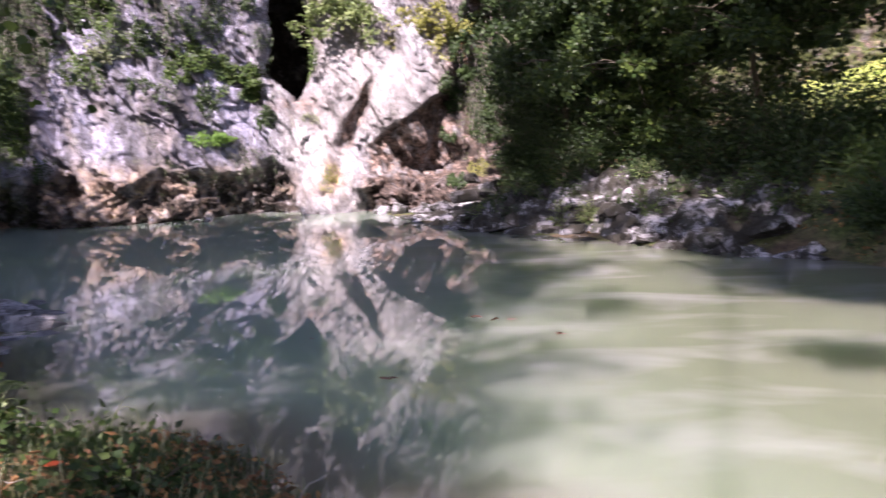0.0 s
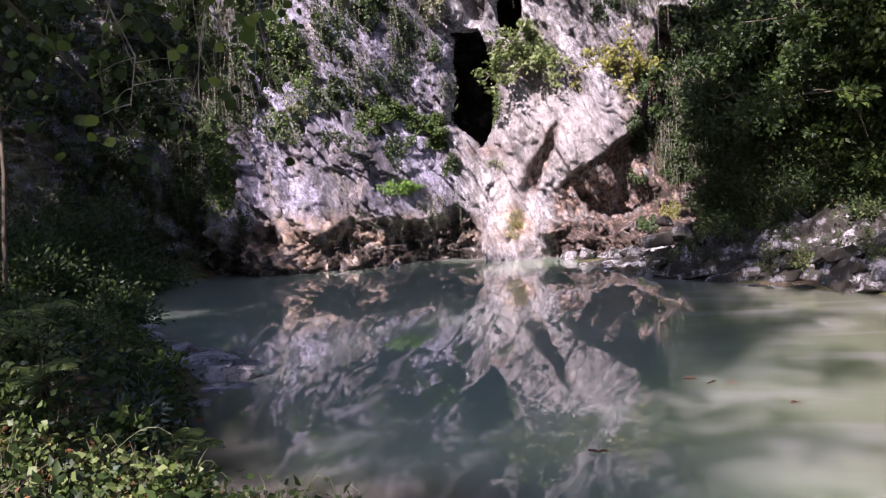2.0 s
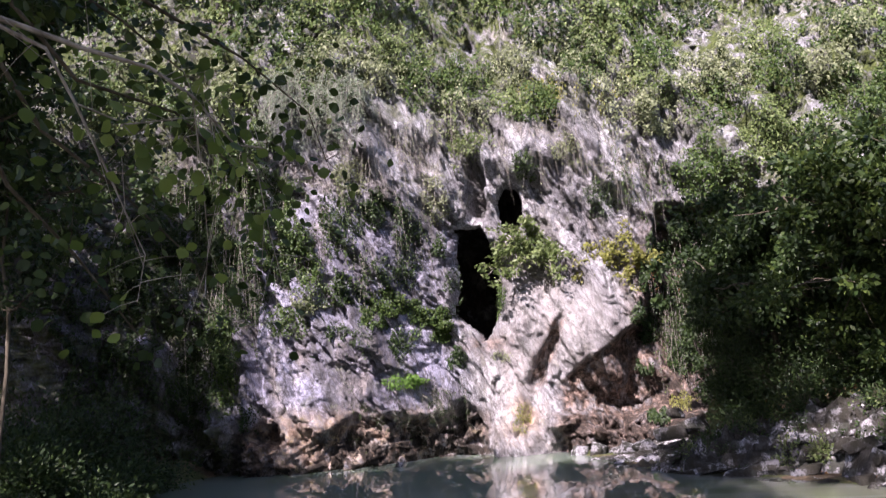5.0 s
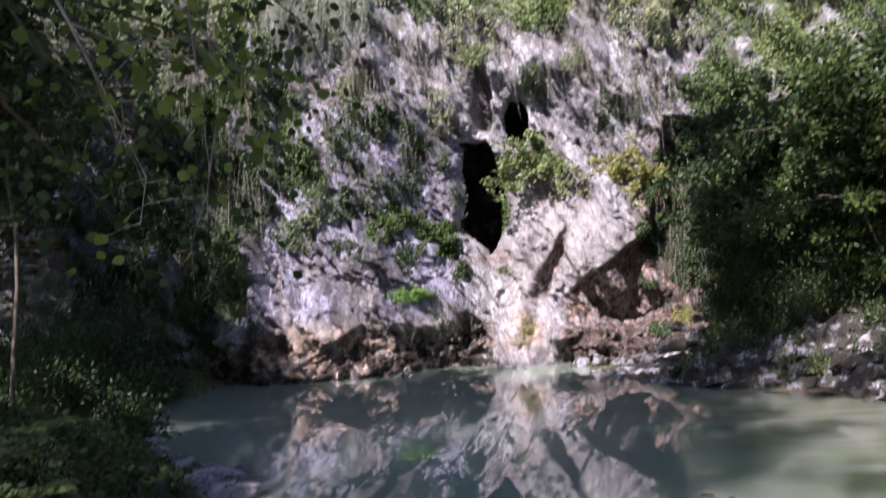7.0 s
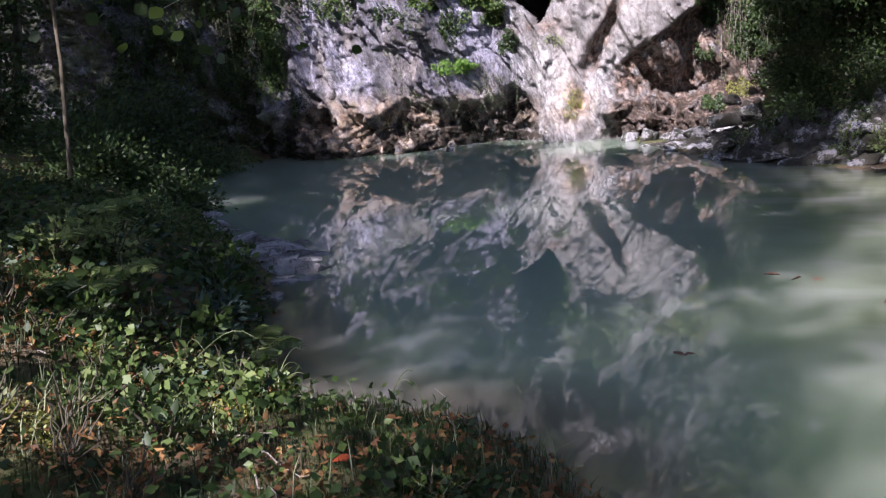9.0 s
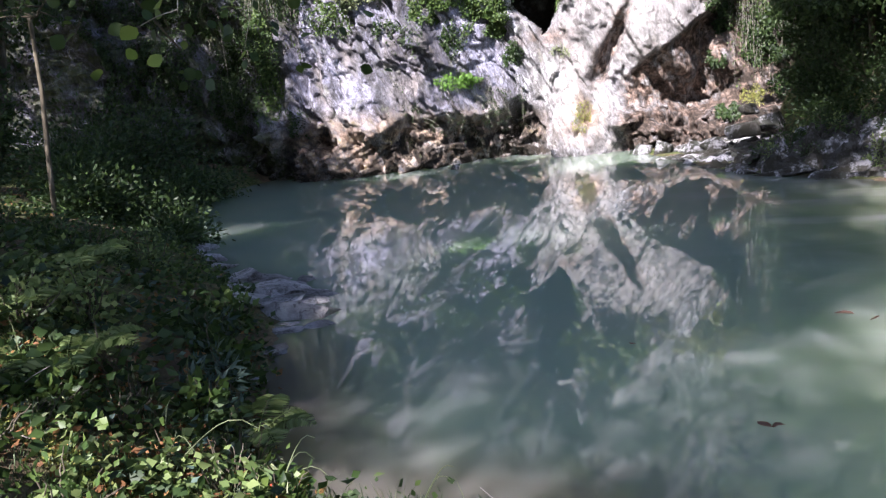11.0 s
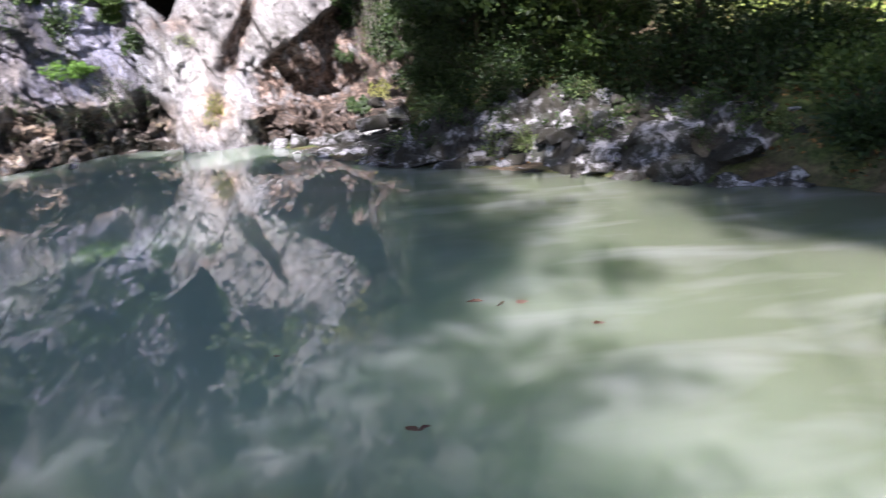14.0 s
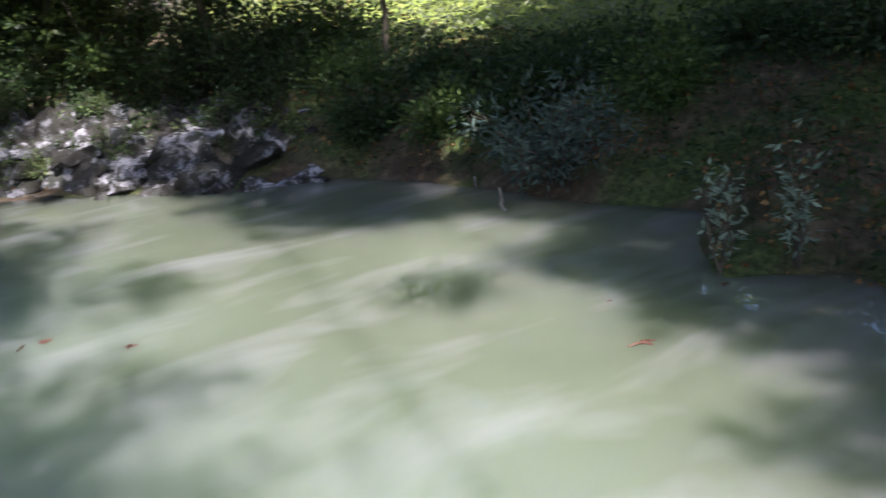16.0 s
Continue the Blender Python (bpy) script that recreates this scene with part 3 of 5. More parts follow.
def ground_z(x, y):
    x, y = np.asarray(x, float), np.asarray(y, float)
    d = shore_distance(x, y) + 0.22 * fnoise(x * 0.9, y * 0.9, seed=61, octaves=3)
    near = smooth(5.5, 2.5, y) * smooth(-6, -3, x)                     # flat bank where one walks
    left = smooth(-2.2, -4.2, x) * smooth(0, 3, y)
    right = smooth(-2.5, 0.0, x) * smooth(3.8, 5.5, y)
    out = np.maximum(d, 0)
    z = 0.14 * smooth(0, 0.5, d) + 0.03 * np.minimum(out, 3)
    z = z + left * ((0.22 + 0.18 * smooth(7.5, 5.0, y)) * np.minimum(out, 1.3) + 0.2 * np.minimum(np.maximum(out - 1.3, 0), 2.7) + 0.05 * out)
    z = z + right * (0.42 * np.minimum(out, 1.6) + (0.16 * np.maximum(out - 1.4, 0) + 0.14 * np.minimum(np.maximum(out - 6.0, 0), 30) * smooth(3, 7, x)) * smooth(90, 40, out))
    z = np.where(d < 0, -1.4 * smooth(0, -3.2, d) - 0.02, z)
    z = z + 0.06 * fnoise(x * 1.6, y * 1.6, seed=71, octaves=4) * smooth(-0.3, 0.4, d)
    band = smooth(3.2, 2.4, d) * smooth(11.0, 12.0, y) * smooth(4.6, 3.6, x) * smooth(-5, -3.5, x)
    z = np.where(d > 0, z * (1 - band) + 0.02 * band, z)
    back = y - np.interp(x, CLIFF_X, CLIFF_Y)
    z = np.where(back > 5.5, np.maximum(z, np.minimum(19.5, (back - 5.5) * 3.2)), z)
    return z


def build_ground():
    def far(limit, start, n):
        return start + (limit - start) * np.linspace(0, 1, n)[1:] ** 3
    xs = np.concatenate([-far(600, 16, 24)[::-1], np.arange(-16, 12, 0.14), far(600, 12, 26)])
    ys = np.concatenate([-far(600, 3, 24)[::-1], np.arange(-3, 22, 0.14), far(600, 22, 30)])
    X, Y = np.meshgrid(xs, ys, indexing="ij")
    Z = ground_z(X, Y)
    d = shore_distance(X, Y)
    sand = smooth(0.25, -0.1, d) * smooth(7, 5, Y) * smooth(3, 1.5, X)
    meadow = smooth(5.5, 8, X) * smooth(3.6, 5.5, d) * smooth(7, 10, Y)
    V = np.stack([X, Y, Z], -1).reshape(-1, 3)
    me = mesh_of("ground", V, grid_faces(len(xs), len(ys)), SOIL, True, sand=sand, meadow=meadow)
    tagged(new("ground", me), "earthy bank with grass and leaf litter round the pool", "ground", kind="structure")
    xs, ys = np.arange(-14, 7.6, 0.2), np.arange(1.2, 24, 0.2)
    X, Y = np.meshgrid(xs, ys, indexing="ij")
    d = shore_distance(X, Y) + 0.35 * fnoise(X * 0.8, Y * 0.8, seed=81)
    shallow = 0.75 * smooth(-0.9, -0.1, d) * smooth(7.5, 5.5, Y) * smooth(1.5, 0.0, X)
    # Mask follows the sunlit side of the pool as well as the silt.
    sunlit_silt = smooth(-2.0, 1.8, X + 0.8 * fnoise(X * 0.5, Y * 0.5, seed=83) + 0.12 * (Y - 6))
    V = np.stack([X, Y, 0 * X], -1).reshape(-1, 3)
    me = mesh_of("water", V, grid_faces(len(xs), len(ys)), WATER, True, shallow=shallow, sunlit_silt=sunlit_silt)
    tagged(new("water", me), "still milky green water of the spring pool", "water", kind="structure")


build_cliff()
build_ground()

# ---- trees and shrubs ----


def tree(label, foot, height, spread, leaf, leaf_size, limbs, per, low=0.35, lean=(0, 0), seed=0, radius=0.14, count=14, droop=0.1):
    """A tapered trunk with limbs, and a crown of leaf clumps along their ends."""
    r = np.random.default_rng(seed)
    x, y = foot
    root = tagged(new("tree"), label, "tree")
    root.location = (x, y, float(ground_z(x, y)) - 0.08)
    top = np.array([lean[0], lean[1], height])
    trunk = wiggle((0, 0, 0), top * 0.92, radius, radius * 0.22, 0.12, 10, r=r)
    paths, centres, radii = [trunk], [], []
    for i in range(limbs):
        s = low + (1 - low) * (i + r.random()) / limbs
        at = trunk[min(9, int(s * 9.99)), :3]
        a = r.random() * 2 * np.pi
        reach = spread * (1.05 - 0.6 * abs(s - 0.55)) * (0.6 + 0.5 * r.random())
        end = at + [np.cos(a) * reach, np.sin(a) * reach, reach * (droop + 0.35 * r.random())]
        limb = wiggle(at, end, radius * 0.38, 0.012, 0.2, 8, r=r)
        paths.append(limb)
        for k in range(count // 2):
            q = limb[2 + int(r.random() * 5.99), :3]
            e = q + r.normal(0, 0.3, 3) * reach * [1, 1, 0.7]
            paths.append(wiggle(q, e, 0.014, 0.004, 0.2, 4, r=r))
            centres.append(e)
            radii.append(spread * (0.1 + 0.14 * r.random()))
    V, F = tubes(paths, 5)
    part("trunk", mesh_of("trunk", V, F, BARK, True), root)
    P, D = clumps(centres, radii, per, r)
    V, F = leaf_shape(P, D, leaf_size * (0.6 + 0.7 * r.random(len(P))), 0.62, 0.25, r=r)
    part("crown", mesh_of("crown", V, F, leaf), root)
    return root


def bush(name, label, foot, size, leaf, leaf_size, n, stems=9, seed=0, z=None, category="bush", group="", width=0.5, droop=-0.2, fill=0.75, loose=0.15):
    """Stems from one foot, with leaves in clumps along them. size: half width along x, along y, and height."""
    r = np.random.default_rng(seed)
    x, y = foot
    z0 = float(ground_z(x, y)) - 0.04 if z is None else z
    root = tagged(new(name), label, category, group)
    root.location = (x, y, z0)
    paths, P, D = [], [], []
    each = max(1, n // stems)
    for i in range(stems):
        a, s = r.random() * 2 * np.pi, r.random() ** 0.5
        end = np.array([np.cos(a) * size[0] * s, np.sin(a) * size[1] * s, size[2] * (0.45 + 0.55 * r.random()) * (1.05 - 0.45 * s)])
        stem = wiggle((0, 0, 0), end, 0.005 + 0.006 * abs(size[2]), 0.002, 0.25, 9, r=r)
        paths.append(stem)
        t = (1 - fill) + fill * r.random(each)
        at = np.stack([np.interp(t, np.linspace(0, 1, 9), stem[:, k]) for k in range(3)], 1)
        off = r.normal(0, 1, (each, 3)) * loose * np.mean(np.abs(size))
        at = at + off
        P.append(at)
        D.append(off / (np.linalg.norm(off, axis=1)[:, None] + 1e-6) + [0, 0, droop] + 0.4 * (end / np.linalg.norm(end)) + r.normal(0, 0.4, (each, 3)))
    V, F = tubes(paths, 5)
    tagged(part("stemwork", mesh_of("stemwork", V, F, BARK, True), root), kind="stuff")
    P, D = np.concatenate(P), np.concatenate(D)
    if z is None:
        P[:, 2] = np.maximum(P[:, 2], ground_z(P[:, 0] + x, P[:, 1] + y) - z0 + 0.02)
    V, F = leaf_shape(P, D, leaf_size * (0.6 + 0.7 * r.random(len(P))), width, 0.25, r=r)
    part("foliage", mesh_of("foliage", V, F, leaf), root)
    return root


# tall trees round the near bank, unseen, added to shade pool and cliff
for k, (foot, h, sp, low, lean, dens) in enumerate([
        ((-4.0, -3.8), 14.0, 2.2, 0.75, (0.4, 0.5), 90), ((-5.0, -0.6), 12.8, 2.3, 0.68, (1.1, 0.6), 150), ((-6.2, 3.0), 12.5, 2.3, 0.66, (1.7, 0.8), 150),
        ((-8.6, -1.8), 12.5, 2.3, 0.66, (0.4, 0.3), 120), ((-8.6, 2.2), 12.5, 2.4, 0.66, (0.7, 0.3), 170), ((-13.2, 3.4), 12.5, 2.4, 0.6, (0.1, 0), 220),
        ((-3.2, -7.2), 12.0, 1.5, 0.7, (0.3, 0.3), 70), ((-5.5, -3.5), 11.5, 1.1, 0.76, (0.2, 0.2), 70), ((-2.3, -5.4), 11.5, 1.4, 0.72, (0.0, 0.1), 13), ((-8.4, -4.6), 12.5, 1.8, 0.68, (0.5, 0.5), 80),
        ((4.3, -4.7), 12.5, 2.0, 0.6, (0.1, 0.2), 190), ((5.4, -1.2), 13, 2.8, 0.55, (0, 0.2), 260), ((7.4, 2.4), 11.5, 3.0, 0.4, (0, 0.2), 260),
        ((-4.2, -9.0), 21.5, 2.4, 0.82, (0.4, 7.0), 120), ((-2.0, -10.0), 21.5, 2.4, 0.82, (2.1, 6.6), 110), ((1.0, -10.5), 21.5, 2.4, 0.82, (0.6, 6.2), 150),
        ((-9.4, 5.6), 12.0, 2.0, 0.66, (0.8, 0.4), 60), ((-5.2, -1.0), 22.0, 1.5, 0.84, (3.0, 4.6), 240),
        ((-4.4, -1.7), 10.5, 1.5, 0.75, (0.2, 0.2), 130), ((0.6, -6.5), 17, 1.6, 0.82, (0.5, 1.8), 110), ((1.8, -5.0), 9.5, 1.5, 0.65, (0.2, 0.2), 100),
        ((5.6, 0.4), 10.5, 2.6, 0.5, (0, 0.2), 280), ((4.4, -3.0), 12.5, 2.1, 0.6, (0.2, 0.3), 280), ((8.6, -2.6), 13, 3.0, 0.5, (0, 0.2), 240)]):
    tree("tall broadleaved tree added out of view to cast shade", foot, h, sp, LEAF_MID, 0.33 if foot[0] < -8 else 0.235, 15, int(dens * 0.4), low, lean, 101 + k, 0.13 if h < 15 else 0.045)

# shaded bank below the cliff; some trees are added just to block sun and sky
for k, (foot, h, sp, low) in enumerate([((-13.9, 11.6), 6.5, 2.2, 0.12), ((-14.4, 9.8), 14.0, 1.9, 0.4), ((-9.9, 8.3), 7.2, 2.3, 0.45), ((-14.6, 6.6), 9.5, 2.4, 0.4), ((-6.9, 4.6), 8.5, 2.4, 0.55), ((-10.4, 5.0), 9.0, 2.6, 0.5), ((-17.8, 8.6), 13.0, 3.0, 0.3), ((-15.6, 11.6), 9.0, 2.4, 0.1), ((-14.6, 13.2), 12, 2.8, 0.15), ((-15.4, 8.0), 12, 3.0, 0.25), ((-9.4, 7.4), 8, 1.8, 0.5)]):
    tree("dark leafy tree on the shaded bank", foot, h, sp, LEAF_DARK, 0.135, 15, 90, low, (0.2, 0.6), 120 + k, 0.11)
for k, (foot, h) in enumerate([((-8.9, 8.8), 7.5),]):
    tree("thin grey sapling with few leaves at the pool", foot, h, 1.2, LEAF_DARK, 0.09, 8, 14, 0.35, (0.1, 0.3), 130 + k, 0.035)

for k, (x, y, w, h) in enumerate([(-11.9, 13.4, 1.2, 1.8), (-11.4, 12.0, 1.1, 1.5), (-10.4, 10.9, 0.9, 1.2), (-12.6, 15.0, 1.2, 1.8), (-9.4, 9.9, 0.7, 0.9), (-13.4, 11.6, 1.4, 2.2)]):
    bush("shrub", "dark shrub at the shaded end of the pool", (x, y), (w, w, h), LEAF_DARK, 0.09, 4200, 20, 150 + k, group="shrubs on the shaded bank", loose=0.2, fill=0.95)

for k, (x, y, w, h, leaf) in enumerate([(-11.2, 15.0, 0.9, 1.0, LEAF_DARK), (-11.0, 13.9, 0.8, 0.9, LEAF_DARK), (-10.5, 12.7, 0.8, 0.8, LEAF_DARK), (-9.7, 11.5, 0.8, 0.7, LEAF_DARK), (-8.9, 10.6, 0.7, 0.6, LEAF_DARK), (-8.0, 9.8, 0.6, 0.5, LEAF_DARK),
                                        (-10.9, 14.2, 0.5, 0.9, LEAF_MID), (-10.3, 12.4, 0.45, 0.7, LEAF_MID)]):
    bush("shrub", "low leafy shrub hanging over the shaded shore" if leaf is LEAF_DARK else "green leafy sprig over the shaded shore", (x, y), (w, w, h), leaf, 0.085, 2600 if leaf is LEAF_DARK else 500, 18, 1150 + k, group="shrubs on the shaded bank", loose=0.2, fill=0.95, droop=-0.4)

# far bank: trees, then the shrubs that hang over the rocks
# Several crowns out of view are added to block sky and its reflection.
for k, (foot, h, sp, low, lean) in enumerate([
        ((2.0, 19.0), 3.8, 2.2, 0.42, (-0.5, -1.6)), ((3.4, 17.0), 3.6, 2.1, 0.55, (-0.5, -1.8)), ((4.8, 15.4), 3.6, 2.0, 0.6, (-1.0, -1.4)), ((1.5, 19.8), 3.8, 1.5, 0.5, (-0.3, -0.8)),
        ((10.6, 7.2), 6.5, 2.3, 0.15, (0, 0)), ((9.6, 4.4), 6.0, 2.2, 0.15, (0, 0)), ((12.4, 8.4), 8.0, 2.6, 0.2, (0, 0)), ((6.6, 12.8), 4.2, 2.0, 0.42, (-0.4, -0.4)), ((10.8, 12.8), 8.0, 2.6, 0.4, (0, 0)), ((12.4, 11.0), 7.0, 2.4, 0.35, (0, 0)), ((9.8, 5.6), 7.0, 2.6, 0.5, (-0.4, 0)), ((10.8, 4.2), 7.0, 2.8, 0.4, (-0.8, 0)), ((8.6, 5.2), 7.5, 2.4, 0.35, (-0.3, 0.2)), ((3.2, 19.8), 4.0, 2.0, 0.1, (0, 0))]):
    tree("dense dark green tree over the rocky bank", foot, h, sp, LEAF_SHADE if k == 1 else LEAF_DARK, 0.118, 20 if k < 4 else 17, 150 if k < 4 else 115, low, lean, 140 + k, 0.09 if k < 4 else 0.06, droop=-0.15 if k < 4 else 0.2)
for k, (x, y, w, h) in enumerate([(0.5, 19.2, 0.8, 0.9), (0.7, 18.2, 0.8, 0.9), (1.6, 17.0, 0.9, 1.2), (2.9, 15.6, 1.0, 1.3), (3.9, 14.6, 1.2, 1.6), (4.7, 13.4, 1.0, 1.3), (5.5, 12.2, 0.9, 0.6),
                                  (6.3, 10.9, 0.9, 0.3), (7.0, 9.5, 0.9, 0.3), (7.6, 8.3, 0.9, 0.3), (7.9, 6.9, 1.0, 0.5), (5.6, 13.8, 1.0, 1.2), (3.2, 16.4, 1.0, 2.0), (4.4, 15.5, 1.1, 2.2), (5.5, 14.8, 1.1, 2.0), (6.5, 13.9, 1.0, 1.7), (2.2, 17.6, 1.0, 1.9), (3.0, 18.4, 1.1, 2.6), (4.0, 18.0, 1.1, 2.6), (5.0, 17.0, 1.1, 2.3), (4.9, 10.7, 0.6, 0.55), (5.4, 9.7, 0.6, 0.6), (5.6, 8.7, 0.6, 0.5), (6.2, 8.6, 0.7, 0.5), (6.4, 7.0, 0.8, 0.6), (7.9, 5.4, 1.1, 1.1), (7.4, 4.1, 1.0, 1.2)]):
    bush("shrub", "dense dark green shrub over the rocky bank", (x, y), (w, w, h), LEAF_DARK if k % 3 or k < 4 else LEAF_MID, 0.088, 2700, 20, 160 + k, group="shrubs on the far bank", loose=0.2, fill=0.9)

for k, (x, y, w, h) in enumerate([(4.4, 12.4, 1.0, 1.1), (5.2, 11.2, 0.9, 1.0), (6.0, 10.0, 1.0, 0.5), (6.8, 8.6, 0.9, 0.45), (5.9, 12.6, 1.1, 0.4), (7.3, 10.4, 1.1, 0.3), (3.6, 13.2, 1.0, 1.2), (6.6, 7.6, 0.9, 0.9)]):
    bush("leafy_sapling", "low sapling with flat sprays of leaves", (x, y), (w, w, h), (LEAF_DARK, LEAF_MID, LEAF_DARK, LEAF_DARK)[k % 4], 0.09, 620, 7, 185 + k, group="saplings on the far bank", loose=0.09, fill=0.7, droop=-0.1)
bush("willow_bush", "blue-green narrow-leaved bush at the water", (5.0, 7.3), (1.0, 0.9, 1.35), LEAF_BLUE, 0.11, 1700, 34, 21, width=0.24, loose=0.09, fill=0.85)
for k, (x, y, h) in enumerate([(3.78, 4.5, 1.15), (4.12, 4.15, 1.5)]):
    bush("tall_weed", "tall pale green weed shoot at the water", (x, y), (0.14, 0.14, h), LEAF_WEED, 0.075, 150, 4, 25 + k, category="weed", width=0.3, loose=0.06, group="weed shoots")

# wood beyond the meadow, added to hide sky in the water's reflection
for k, foot in enumerate([(40, 69), (47, 64), (55, 57), (61, 50), (67, 42), (33, 74)]):
    tree("tall leafy tree added beyond the meadow to hide reflected sky", foot, 22, 8.0, LEAF_MID, 0.8, 15, 55, 0.08, (0, 0), 195 + k, 0.3)

# hazel with bare grey branches that hang into the view
HAZEL = [
    [(-5.0, 2.4, 0.3, 0.09), (-4.8, 2.5, 2.0, 0.075), (-4.3, 2.9, 3.6, 0.05), (-3.7, 3.3, 3.75, 0.03), (-3.11, 3.65, 3.49, 0.02), (-2.86, 3.89, 3.42, 0.016), (-2.71, 4.06, 3.29, 0.013), (-2.57, 4.26, 3.04, 0.01), (-2.42, 4.35, 3.02, 0.006)],
    [(-3.7, 3.3, 3.75, 0.022), (-3.24, 3.55, 3.47, 0.016), (-3.2, 3.72, 3.22, 0.013), (-3.15, 3.91, 2.88, 0.009), (-3.06, 4.11, 2.44, 0.006), (-3.12, 4.12, 2.18, 0.003)],
    [(-2.57, 4.26, 3.04, 0.007), (-2.49, 4.36, 2.9, 0.006), (-2.48, 4.46, 2.57, 0.005), (-2.44, 4.55, 2.21, 0.003)],
    [(-3.2, 3.72, 3.22, 0.009), (-3.02, 3.91, 3.13, 0.008), (-2.81, 4.05, 3.17, 0.006), (-2.64, 4.16, 3.19, 0.004)],
    [(-2.71, 4.06, 3.29, 0.007), (-2.75, 4.2, 2.9, 0.005), (-2.78, 4.3, 2.5, 0.004), (-2.84, 4.34, 2.2, 0.003)],
    [(-4.3, 2.9, 3.6, 0.05), (-3.9, 3.8, 4.8, 0.03), (-3.3, 4.9, 5.2, 0.012), (-3.0, 5.6, 5.0, 0.005)],
    [(-4.3, 2.9, 3.6, 0.05), (-4.6, 3.4, 5.2, 0.03), (-4.9, 4.2, 6.3, 0.01)],
    [(-4.6, 3.4, 5.2, 0.03), (-3.6, 4.18, 3.59, 0.02), (-3.46, 4.96, 3.61, 0.014), (-3.33, 5.67, 3.28, 0.008), (-3.37, 6.03, 2.73, 0.004)],
    [(-4.6, 3.4, 5.2, 0.03), (-3.81, 4.13, 3.29, 0.02), (-3.85, 4.87, 3.09, 0.014), (-3.7, 5.47, 2.69, 0.008), (-3.7, 5.8, 2.21, 0.004)],
    [(-4.6, 3.4, 5.2, 0.03), (-3.42, 4.64, 4.26, 0.02), (-3.23, 5.48, 4.17, 0.014), (-3, 6.1, 3.89, 0.008), (-3, 6.48, 3.47, 0.004)],
    [(-4.6, 3.4, 5.2, 0.03), (-4.07, 4.14, 2.99, 0.02), (-4.11, 4.78, 2.64, 0.014), (-4.04, 5.32, 2.13, 0.008)],
    [(-4.6, 3.4, 5.2, 0.03), (-3.65, 3.89, 4.2, 0.02), (-3.59, 4.57, 4.15, 0.014), (-3.47, 5.19, 3.93, 0.008), (-3.42, 5.61, 3.63, 0.004)],
]


def hazel():
    r = np.random.default_rng(31)
    root = tagged(new("hazel_tree"), "hazel with thin grey branches and round yellow-green leaves", "tree")
    P, D = [], []
    for k, p in enumerate(np.array(q) * [1, 1, 1, 0.65] for q in HAZEL):
        n = (60, 45, 30, 36, 36, 80, 80)[k] if k < 7 else 170
        t = r.random(n) * (len(p) - 1.01)
        if k == 0:
            t = 3 + r.random(n) * 4.9
        i = t.astype(int)
        q = p[i, :3] + (p[i + 1, :3] - p[i, :3]) * (t - i)[:, None]
        off = r.normal(0, 0.16 if k < 5 else (0.5 if k < 7 else 0.24), (n, 3)) + [0, 0, -0.06]
        P.append(q + off)
        D.append(off * [1, 1, 0.4] + [0, 0, -0.12] + r.normal(0, 0.1, (n, 3)))
        twigs = [np.concatenate([np.stack([q[m], q[m] + off[m] * 0.5 + [0, 0, 0.01], q[m] + off[m]]), [[0.003], [0.002], [0.001]]], 1) for m in range(n // 3 if k < 7 else n // 16)]
        V, F = tubes([p] + twigs, 6)
        part("branch", mesh_of("branch", V, F, TWIG if k < 5 else BARK, True), root)
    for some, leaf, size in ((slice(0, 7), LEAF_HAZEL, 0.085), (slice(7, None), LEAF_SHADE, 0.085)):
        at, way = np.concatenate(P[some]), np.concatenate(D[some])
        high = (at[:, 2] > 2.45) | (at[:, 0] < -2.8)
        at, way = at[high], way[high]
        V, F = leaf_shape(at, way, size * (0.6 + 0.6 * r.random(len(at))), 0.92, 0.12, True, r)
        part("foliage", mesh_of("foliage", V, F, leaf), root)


hazel()

# ---- growth on the rock face ----


def ivy(label, x, z, rx, rz, n, leaf, size, seed, out=0.16, width=0.75, category="ivy"):
    """A mat of leaves clinging to the face, thick in the middle and ragged at its rim."""
    r = np.random.default_rng(seed)
    a, s = r.random(n) * 2 * np.pi, r.random(n) ** 0.6
    s = s * (0.75 + 0.45 * fnoise(np.cos(a) * 1.7 + seed, np.sin(a) * 1.7, seed=seed))
    px, pz = x + rx * s * np.cos(a), z + rz * s * np.sin(a)
    keep = fnoise(px * 2.2, pz * 2.2, seed=seed + 3, octaves=3) > -0.28
    px, pz, s = px[keep], pz[keep], s[keep]
    py = cliff_y(px, pz) - out * r.random(len(px)) * (1.25 - s)
    P = np.stack([px, py, pz], 1)
    D = np.stack([r.normal(0, 0.6, len(px)), -0.35 - 0.4 * r.random(len(px)), -0.75 + r.normal(0, 0.4, len(px))], 1)
    V, F = leaf_shape(P, D, size * (0.6 + 0.7 * r.random(len(px))), width, 0.2, r=r)
    at = Vector((x, float(cliff_y(x, z)), z))
    ob = new("ivy", mesh_of("ivy", V - np.array(at), F, leaf))
    ob.location = at
    return tagged(ob, label, category, kind="stuff")


